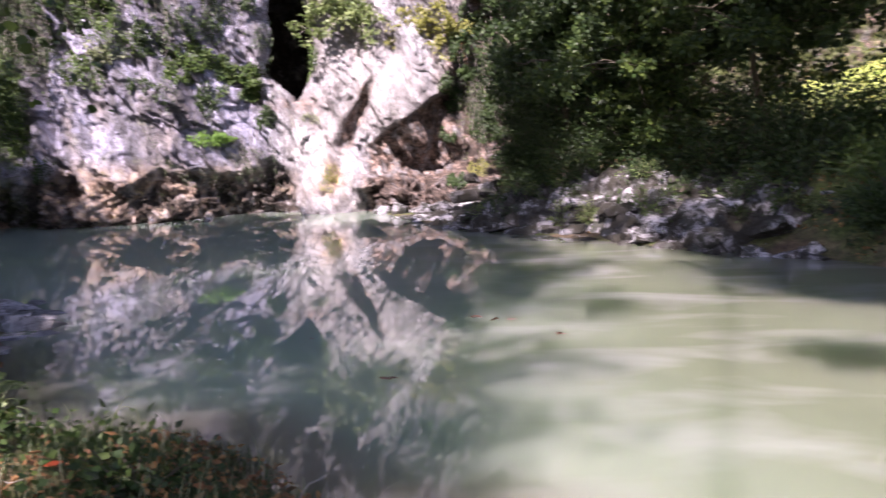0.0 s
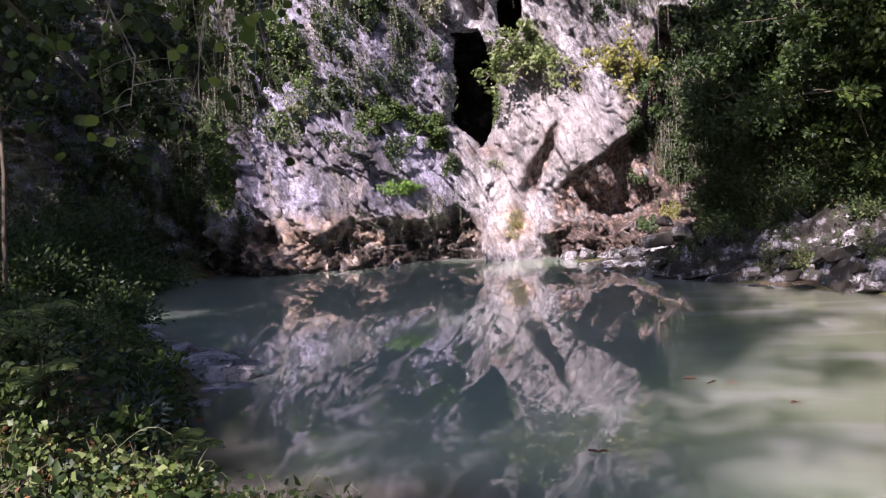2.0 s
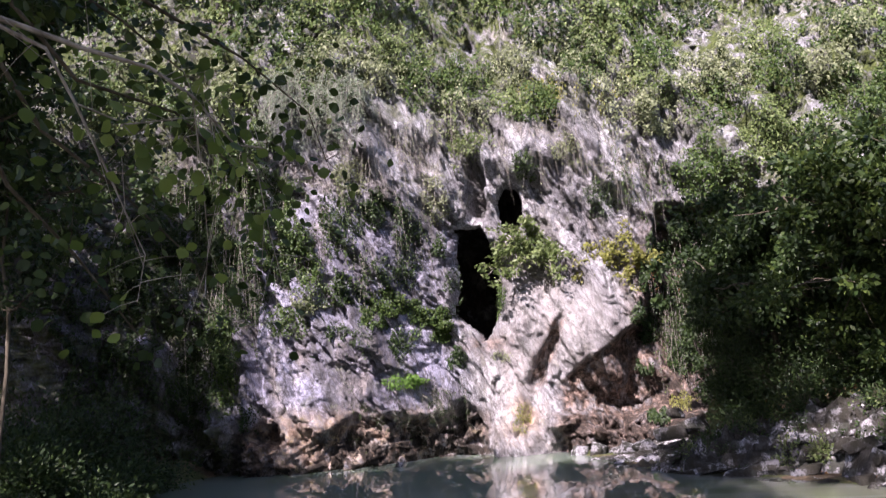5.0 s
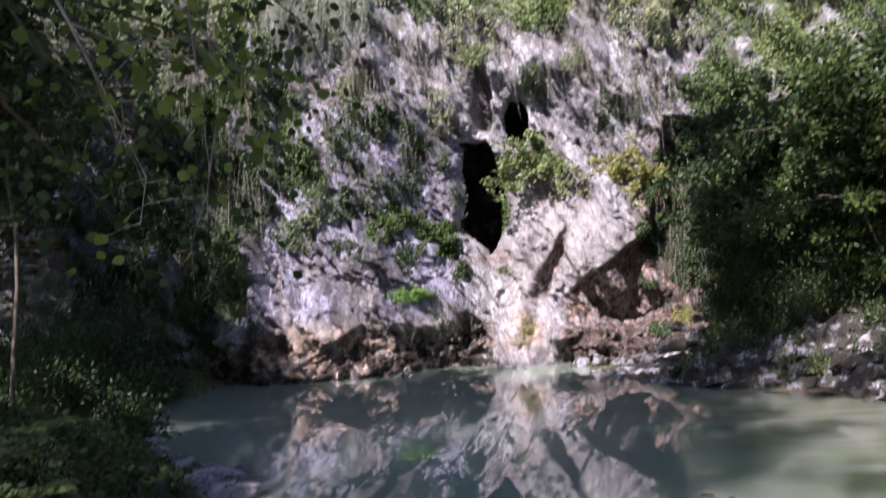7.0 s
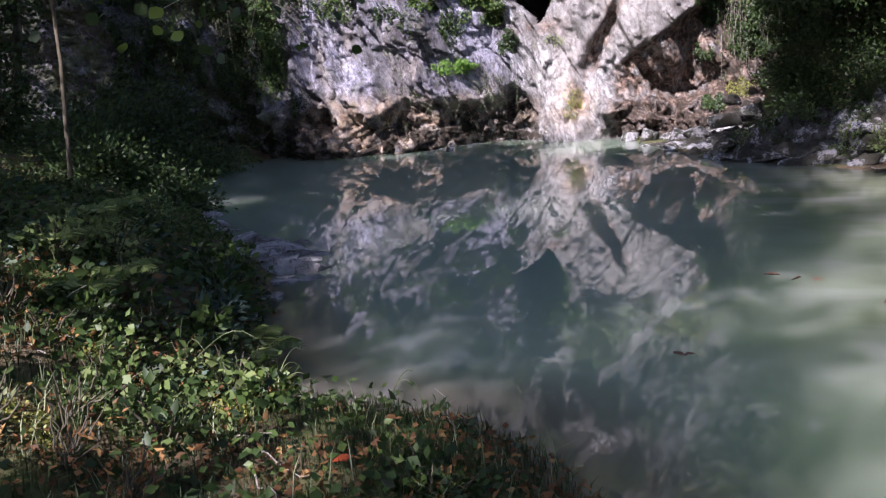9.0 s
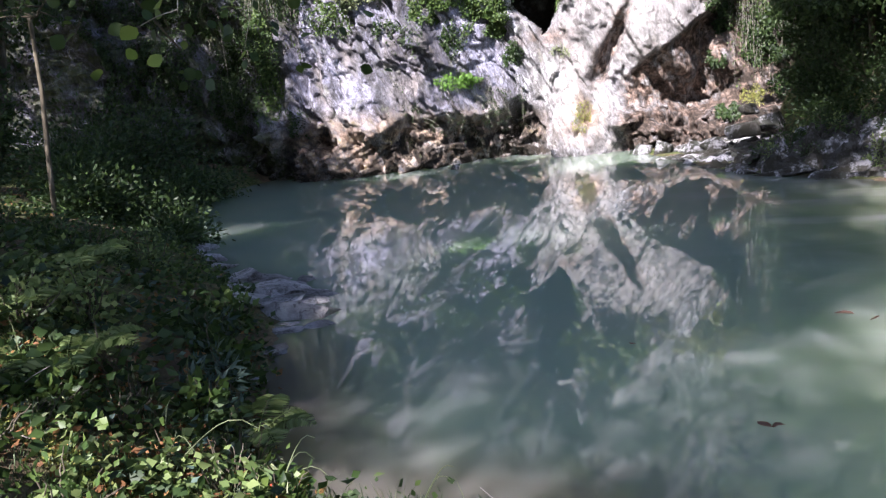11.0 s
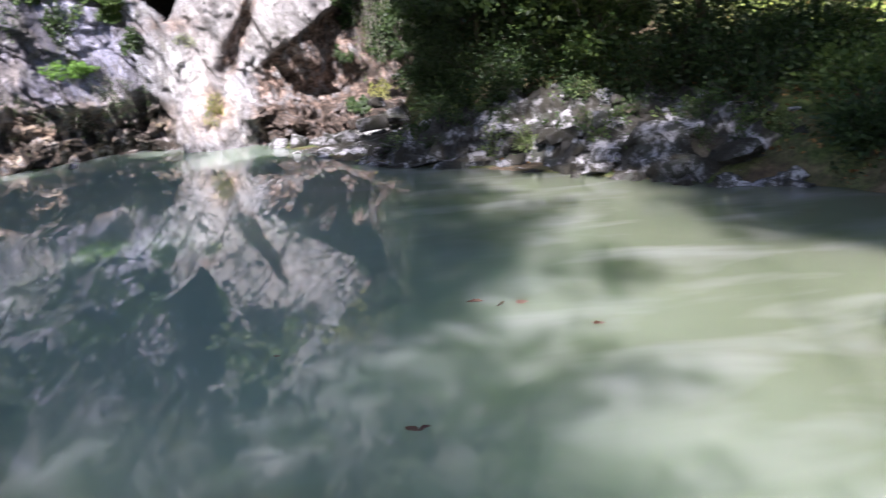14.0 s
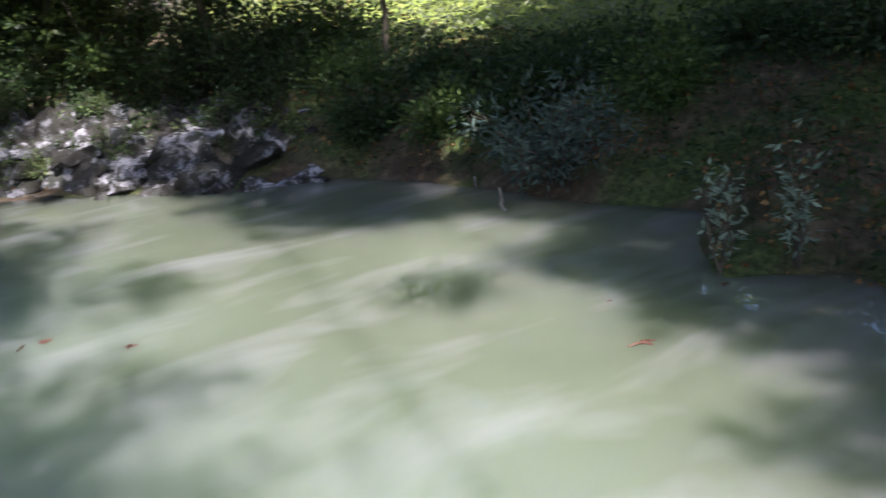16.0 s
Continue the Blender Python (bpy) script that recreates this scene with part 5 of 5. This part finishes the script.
for k in range(190):
    u = r0.random()
    s = 4.6 + 8.0 * u
    d = -0.1 + 1.75 * r0.random() ** 1.2
    big = r0.random()
    bank_rock("pale broken limestone block on the far bank", s, d, 0.07 + 0.2 * big ** 2.5, k, 0.85 + 0.6 * r0.random())
for k in range(26):
    bank_rock("small pale limestone block at the water", 1.0 + 4.0 * r0.random(), 0.9 * r0.random(), 0.08 + 0.16 * r0.random() ** 2, k, 0.7)
for s, d, size, k, flat in [(5.6, 0.1, 0.42, 1, 0.45), (6.3, 0.25, 0.5, 3, 0.4), (7.0, 0.5, 0.46, 5, 0.5), (5.0, 0.5, 0.4, 7, 0.4), (8.6, 0.9, 0.42, 1, 0.5), (9.6, 0.5, 0.48, 3, 0.45), (10.4, 0.9, 0.4, 2, 0.7), (11.6, 0.6, 0.44, 5, 0.6)]:
    bank_rock("large flat limestone ledge sloping to the water", s, d, size, k, flat)
boulder("pale rounded boulder at the water's edge", 3.2, 11.55, 0.42, 0, 30, 0.3, "boulders on the far bank", -0.05)
for x, y, size, z, k, turn in [(-1.55, 18.7, 0.34, 0.1, 1, 20), (-1.0, 18.9, 0.42, 0.32, 3, -10), (-0.5, 19.0, 0.34, 0.5, 5, 40), (-1.9, 18.9, 0.26, 0.02, 2, 0), (-2.6, 19.3, 0.3, 0.02, 4, 60), (-3.1, 19.6, 0.24, 0.0, 6, 15), (-0.9, 19.5, 0.3, 0.75, 7, 70)]:
    boulder("pale ledge stone at the foot of the earth hollow", x, y, size, k, turn, 0.3, "boulders on the far bank", z)
boulder("small pale stone at the foot of the cliff", -7.05, 18.35, 0.1, 2, 10, 0.2, "", 0.0)
for k in range(56):
    s, d = 5.2 + 7.4 * r0.random(), 0.5 + 1.7 * r0.random()
    i = int(s / 0.05)
    x, y = LINE[1][i] + LINE[3][i] * d, LINE[2][i] + LINE[4][i] * d
    bush("weed", "small green plant between the rocks", (x, y), (0.22, 0.22, 0.2 + 0.2 * r0.random()), (LEAF_DARK, LEAF_MID, LEAF_LIGHT, LEAF_DARK)[k % 4], 0.06, 160, 8, 900 + k, float(outcrop_z(np.array(s), np.array(d))), "weed", "plants between the rocks", loose=0.25, fill=0.95)
for k, (x, y, w, h) in enumerate([(0.6, 19.6, 0.8, 1.4), (1.2, 18.4, 0.9, 1.3), (2.4, 16.9, 0.9, 1.2), (0.2, 17.6, 0.7, 0.5), (0.9, 16.8, 0.8, 0.6), (1.6, 15.9, 0.8, 0.6)]):
    bush("shrub", "dark low shrub behind the rocks", (x, y), (w, w, h), LEAF_DARK, 0.06, 3000, 18, 940 + k, group="shrubs on the far bank", loose=0.22, fill=0.95)

# ---- low growth on the near banks ----


def fern(label, x, y, size, seed, fronds=10):
    r = np.random.default_rng(seed)
    root = tagged(new("fern"), label, "fern")
    root.location = (x, y, float(ground_z(x, y)) - 0.02)
    for k in range(fronds):
        a = 2 * np.pi * (k + 0.4 * r.random()) / fronds
        L = size * (0.75 + 0.4 * r.random())
        t = np.linspace(0, 1, 12)
        rad, up = L * (0.95 * t - 0.12 * t ** 3), L * (1.25 * t - 0.95 * t ** 2)
        mid = np.stack([np.cos(a) * rad, np.sin(a) * rad, up], 1)
        V, F = tubes([np.concatenate([mid, (0.005 * (1 - 0.8 * t))[:, None]], 1)], 4)
        u = np.repeat(np.linspace(0.16, 0.99, 22), 2)
        P = np.stack([np.interp(u, t, mid[:, i]) for i in range(3)], 1)
        side = np.tile([1.0, -1.0], 22)
        D = np.stack([-np.sin(a) * side + 0.35 * np.cos(a), np.cos(a) * side + 0.35 * np.sin(a), -0.18 + 0 * u], 1)
        ln = L * 0.26 * np.sin(np.pi * np.clip(u * 0.92 + 0.08, 0, 1)) ** 0.8 + 0.01
        LV, LF = leaf_shape(P, D, ln, 0.3, 0.05, r=np.random.default_rng(3))
        F = np.concatenate([F[:, [0, 1, 2]], F[:, [0, 2, 3]]])
        part("frond", mesh_of("frond", np.concatenate([V, LV]), np.concatenate([F, LF + len(V)]), LEAF_LIGHT), root)


fern("light green fern arching over the grassy bank", -3.98, 4.0, 0.42, 701, 9)
fern("light green fern arching over the grassy bank", -4.6, 4.5, 0.42, 702, 8)
fern("green fern at the water's edge", -3.35, 4.55, 0.4, 703, 8)
fern("green fern among the ivy", -5.1, 5.2, 0.5, 704, 8)

for k in range(36):
    r = np.random.default_rng(720 + k)
    s = r.random()
    if k < 34:
        x, y = -3.2 - 5.0 * s + r.normal(0, 0.5), 3.6 + 4.6 * s + r.normal(0, 0.45) - 0.5
    else:
        x, y = -3.6 + 2.2 * r.random(), 2.5 + 1.2 * r.random()
    if shore_distance(np.array([x]), np.array([y]))[0] < 0.12:
        x, y = x - 0.5, y - 0.45
    if math.hypot(x + 5.4, y - 5.6) < 1.1:
        continue
    h = 0.18 + 0.32 * r.random()
    leaf = (LEAF_DARK, LEAF_LIGHT, LEAF_DARK, LEAF_MID, LEAF_SHADE)[k % 5]
    bush("weed", "leafy green weed on the bank", (x, y), (0.28, 0.28, h), leaf, 0.03 + 0.025 * r.random(), 300, 12, 720 + k, category="weed", group="weeds on the near bank", width=0.65, loose=0.22, fill=0.95)
for k in range(26):
    r = np.random.default_rng(1720 + k)
    x, y = r.uniform(-4.4, -2.5), r.uniform(2.5, 4.3)
    if shore_distance(np.array(x), np.array(y)) > 0.15:
        bush("dry_weed", "dry brown weed stems with few withered leaves", (x, y), (0.2, 0.2, 0.2 + 0.2 * r.random()), (LEAF_DRY, LEAF_PALE, LEAF_SHADE)[k % 3], 0.04, 60, 14, 1720 + k, category="weed", group="dry weeds on the near bank", width=0.4, loose=0.12, fill=0.8)
for k in range(16):
    r = np.random.default_rng(1760 + k)
    s = r.random()
    x, y = np.interp(s, [0, 0.45, 1], [-3.15, -3.75, -4.75]) - 0.12 - 0.35 * r.random(), np.interp(s, [0, 0.45, 1], [4.3, 5.2, 6.7])
    bush("lance_weed", "blue-green weed with lance-shaped leaves at the shore" if k % 3 == 0 else "dark leafy weed at the shore", (x, y), (0.16, 0.16, 0.22 + 0.15 * r.random()), LEAF_BLUE if k % 3 == 0 else (LEAF_DARK, LEAF_MID)[k % 2], 0.08, 90, 6, 1760 + k, category="weed", group="weeds at the shore", width=0.28 if k % 3 == 0 else 0.6, loose=0.14, fill=0.85)
bush("nettle", "dark green nettle with broad leaves", (-2.75, 3.0), (0.2, 0.2, 0.55), LEAF_DARK, 0.06, 120, 5, 771, category="weed", width=0.6)
bush("red_weed", "small plant with red autumn leaves", (-2.95, 3.95), (0.12, 0.1, 0.2), LEAF_RED, 0.05, 70, 6, 772, category="weed", width=0.6)


def carpet(name, label, n, box, leaf, size, seed, keep, lift=0.06, width=0.7, edge=0.02):
    """Low leaves strewn over the bank."""
    r = np.random.default_rng(seed)
    x, y = r.uniform(box[0], box[1], n), r.uniform(box[2], box[3], n)
    d = shore_distance(x, y)
    ok = (d > edge) & (fnoise(x * 1.3, y * 1.3, seed=seed) > keep)
    x, y = x[ok], y[ok]
    P = np.stack([x, y, ground_z(x, y) + lift * r.random(len(x))], 1)
    D = np.stack([r.normal(0, 1, len(x)), r.normal(0, 1, len(x)), r.normal(0.15, 0.35, len(x))], 1)
    V, F = leaf_shape(P, D, size * (0.5 + 0.8 * r.random(len(x))), width, 0.2, r=r)
    tagged(new(name, mesh_of(name, V, F, leaf)), label, name.replace("_", " "), kind="stuff")


carpet("ground_ivy", "dark ivy carpet over the bank", 24000, (-14, -2.2, 1.5, 15), LEAF_DARK, 0.06, 801, -0.2, 0.14)
carpet("ground_ivy", "green leaves over the bank", 14000, (-9, -1.6, 1.5, 9), LEAF_MID, 0.05, 802, 0.0, 0.15)
carpet("leaf_litter", "brown fallen leaves on the bank", 12000, (-12, 6, 0, 13), LEAF_DRY, 0.06, 803, -0.1, 0.02)
carpet("leaf_litter", "brown fallen leaves under the shrubs", 12000, (0, 9, 3, 19), LEAF_DRY, 0.07, 804, -0.3, 0.02, 0.7, 0.4)
carpet("undergrowth", "dark low growth under the far trees", 22000, (-1, 8.5, 3, 18), LEAF_DARK, 0.09, 805, -0.25, 0.2, 0.7, 2.2)
carpet("undergrowth", "dark low growth on the shaded slope", 9000, (4, 9.5, 3, 10.6), LEAF_DARK, 0.08, 807, -0.35, 0.2, 0.5, 0.25)
carpet("ground_ivy", "broad dark green leaves at the shore", 2600, (-6.5, -2.9, 3.4, 6.4), LEAF_DARK, 0.075, 811, -0.2, 0.14, 0.75, 0.1)
carpet("ground_ivy", "blue-green leaves at the shore", 500, (-5.0, -2.9, 3.4, 6.0), LEAF_BLUE, 0.06, 812, -0.1, 0.16, 0.55, 0.1)
carpet("ground_ivy", "green leaves at the shore", 900, (-6.5, -2.7, 3.2, 6.2), LEAF_MID, 0.06, 813, -0.1, 0.16, 0.7, 0.1)
carpet("bank_moss", "yellow-green moss on the sunlit bank", 9000, (-3.9, -2.6, 2.6, 3.5), LEAF_YELLOW, 0.022, 808, -0.1, 0.05)
carpet("ground_ivy", "pale green ivy leaves on the sunlit bank", 1300, (-4.3, -2.6, 2.7, 3.8), LEAF_LIGHT, 0.05, 809, -0.1, 0.22, 0.85)
carpet("leaf_litter", "dark brown fallen leaves in the grass", 9000, (-4.5, 2.0, 1.2, 4.2), LEAF_DRY, 0.045, 810, -0.2, 0.07, 0.6)
carpet("meadow_growth", "sunlit leafy growth on the slope behind the trees", 9000, (5.5, 14, 9.5, 20), LEAF_PALE, 0.13, 814, -0.3, 0.35, 0.4, 4.2)
carpet("meadow_growth", "sunlit tall meadow growth beyond the trees", 14000, (7.5, 40, 13, 55), LEAF_YELLOW, 0.25, 806, -0.4, 0.4, 0.25, 7.0)


def grass(label, n, box, height, leaf, seed, keep, edge=0.03):
    r = np.random.default_rng(seed)
    x, y = r.uniform(box[0], box[1], n), r.uniform(box[2], box[3], n)
    ok = (shore_distance(x, y) > edge) & (fnoise(x * 1.1, y * 1.1, seed=seed) > keep)
    x, y = x[ok], y[ok]
    m = len(x)
    h = height * (0.4 + 0.8 * r.random(m))
    a = r.random(m) * 2 * np.pi
    lean = np.stack([np.cos(a), np.sin(a)], 1) * (h * (0.2 + 0.6 * r.random(m)))[:, None]
    z = ground_z(x, y) - 0.01
    w = np.stack([-np.sin(a), np.cos(a)], 1) * 0.0025
    b = np.stack([x, y], 1)
    def at(q, zz):
        return np.concatenate([q, zz[:, None]], 1)
    V = np.stack([at(b - w, z), at(b + w, z), at(b + lean * 0.4 + w * 0.8, z + h * 0.65), at(b + lean * 0.4 - w * 0.8, z + h * 0.65), at(b + lean, z + h * 0.9)], 1).reshape(-1, 3)
    k = np.arange(m)[:, None] * 5
    F = np.concatenate([k + [[0, 1, 2]], k + [[0, 2, 3]], k + [[3, 2, 4]]])
    tagged(new("grass", mesh_of("grass", V, F, leaf)), label, "grass", kind="stuff")


grass("green grass on the near bank", 30000, (-4.5, 2.2, 1.0, 4.2), 0.1, LEAF_DARK, 821, -0.35)
grass("dry straw-coloured grass on the near bank", 1200, (-4.5, 1.5, 1.4, 4.0), 0.2, LEAF_PALE, 822, -0.1)
grass("short green grass on the near bank", 12000, (-4.5, 2.2, 1.0, 4.2), 0.08, LEAF_MID, 824, 0.05)
grass("grass on the far slope", 14000, (4, 12, 2.5, 13), 0.3, LEAF_DARK, 823, -0.3)

# ---- things that float or lie about ----


def loose_leaf(name, label, x, y, z, size, leaf, seed, n=1, group=""):
    r = np.random.default_rng(seed)
    P = np.stack([r.normal(0, size * 0.5, n), r.normal(0, size * 0.25, n), np.full(n, 0.004)], 1) * (n > 1)
    a = r.random(n) * 6.3
    V, F = leaf_shape(P, np.stack([np.cos(a), np.sin(a), 0.06 + 0 * a], 1), np.full(n, size), 0.7, 0.15, True, r)
    V[:, 2] = np.abs(V[:, 2]) * 0.5
    ob = new(name, mesh_of(name, V, F, leaf))
    ob.location = (x, y, z)
    tagged(ob, label, "leaf", group)


for k, (x, y, s, n) in enumerate([(-0.06, 7.1, 0.13, 3), (0.5, 6.48, 0.1, 2), (2.56, 4.11, 0.1, 3), (-0.75, 5.17, 0.08, 2), (3.55, 4.35, 0.07, 2), (2.9, 4.7, 0.05, 1), (-1.6, 6.4, 0.05, 1)]):
    loose_leaf("floating_leaves", "brown dead leaves floating on the water", x, y, 0.006, s, LEAF_DEAD, 840 + k, n, "floating leaves")
for k, (x, y, leaf) in enumerate([(-1.58, 2.97, LEAF_YELLOW), (-3.0, 2.62, LEAF_YELLOW), (-2.2, 3.3, LEAF_DRY), (-1.9, 3.1, LEAF_RED), (-1.2, 2.7, LEAF_DRY), (-2.0, 3.6, LEAF_DRY)]):
    loose_leaf("fallen_leaf", "yellow fallen leaf on the grass" if leaf is LEAF_YELLOW else "brown fallen leaf on the grass", x, y, float(ground_z(x, y)) + 0.05, 0.09, leaf, 850 + k, 1, "fallen leaves")


def stake(label, x, y, height, lean, seed):
    r = np.random.default_rng(seed)
    V, F = tubes([wiggle((0, 0, -0.3), (lean, 0.02, height), 0.02, 0.012, 0.4, 7, r=r)], 8)
    ob = new("broken_stick", mesh_of("broken_stick", V, F, TWIG, True))
    ob.location = (x, y, 0)
    tagged(ob, label, "stick")


stake("pale broken stick standing in the water", 4.25, 7.15, 0.24, -0.13, 861)
stake("short pale stick standing in the water", 4.7, 8.3, 0.12, 0.02, 862)


def straw(label, x, y, tips, seed):
    r = np.random.default_rng(seed)
    paths = []
    for dx, dy, dz, fall in tips:
        t = np.linspace(0, 1, 9)
        p = np.stack([dx * t + fall * 0.5 * t ** 4, dy * t, dz * (1.25 * t - 0.25 * t ** 6) - abs(fall) * t ** 5], 1)
        paths.append(np.concatenate([p, (0.004 * (1 - 0.6 * t))[:, None]], 1))
    V, F = tubes(paths, 4)
    ob = new("dry_stalks", mesh_of("dry_stalks", V, F, LEAF_PALE))
    ob.location = (x, y, float(ground_z(x, y)) - 0.01)
    tagged(ob, label, "grass")


for k in range(30):
    r = np.random.default_rng(880 + k)
    x, y = r.uniform(-4.6, -0.6), r.uniform(1.8, 3.9)
    if shore_distance(np.array(x), np.array(y)) < 0.15:
        continue
    a, L = r.random() * 6.3, 0.12 + 0.3 * r.random()
    V, F = tubes([wiggle((0, 0, 0.03), (math.cos(a) * L, math.sin(a) * L, 0.04 + 0.1 * r.random()), 0.004, 0.002, 0.25, 6, r=r)], 5)
    ob = new("dead_twig", mesh_of("dead_twig", V, F, TWIG, True))
    ob.location = (x, y, float(ground_z(x, y)))
    tagged(ob, "pale dead twig lying in the grass", "twig", "twigs on the bank")

straw("bent dry grass stalks at the water", -2.85, 3.95, [(0.12, 0.15, 0.3, 0.05), (0.18, 0.1, 0.2, 0.12), (0.05, 0.2, 0.22, 0.1)], 871)
straw("bent dry grass stalks at the water", -2.2, 4.0, [(0.1, 0.1, 0.2, 0.08), (0.15, 0.05, 0.25, 0.03)], 872)
straw("bent dry grass stalks on the bank", -3.2, 3.7, [(0.3, 0.2, 0.25, 0.1), (-0.1, 0.2, 0.3, 0.06), (0.2, -0.1, 0.28, 0.1)], 873)
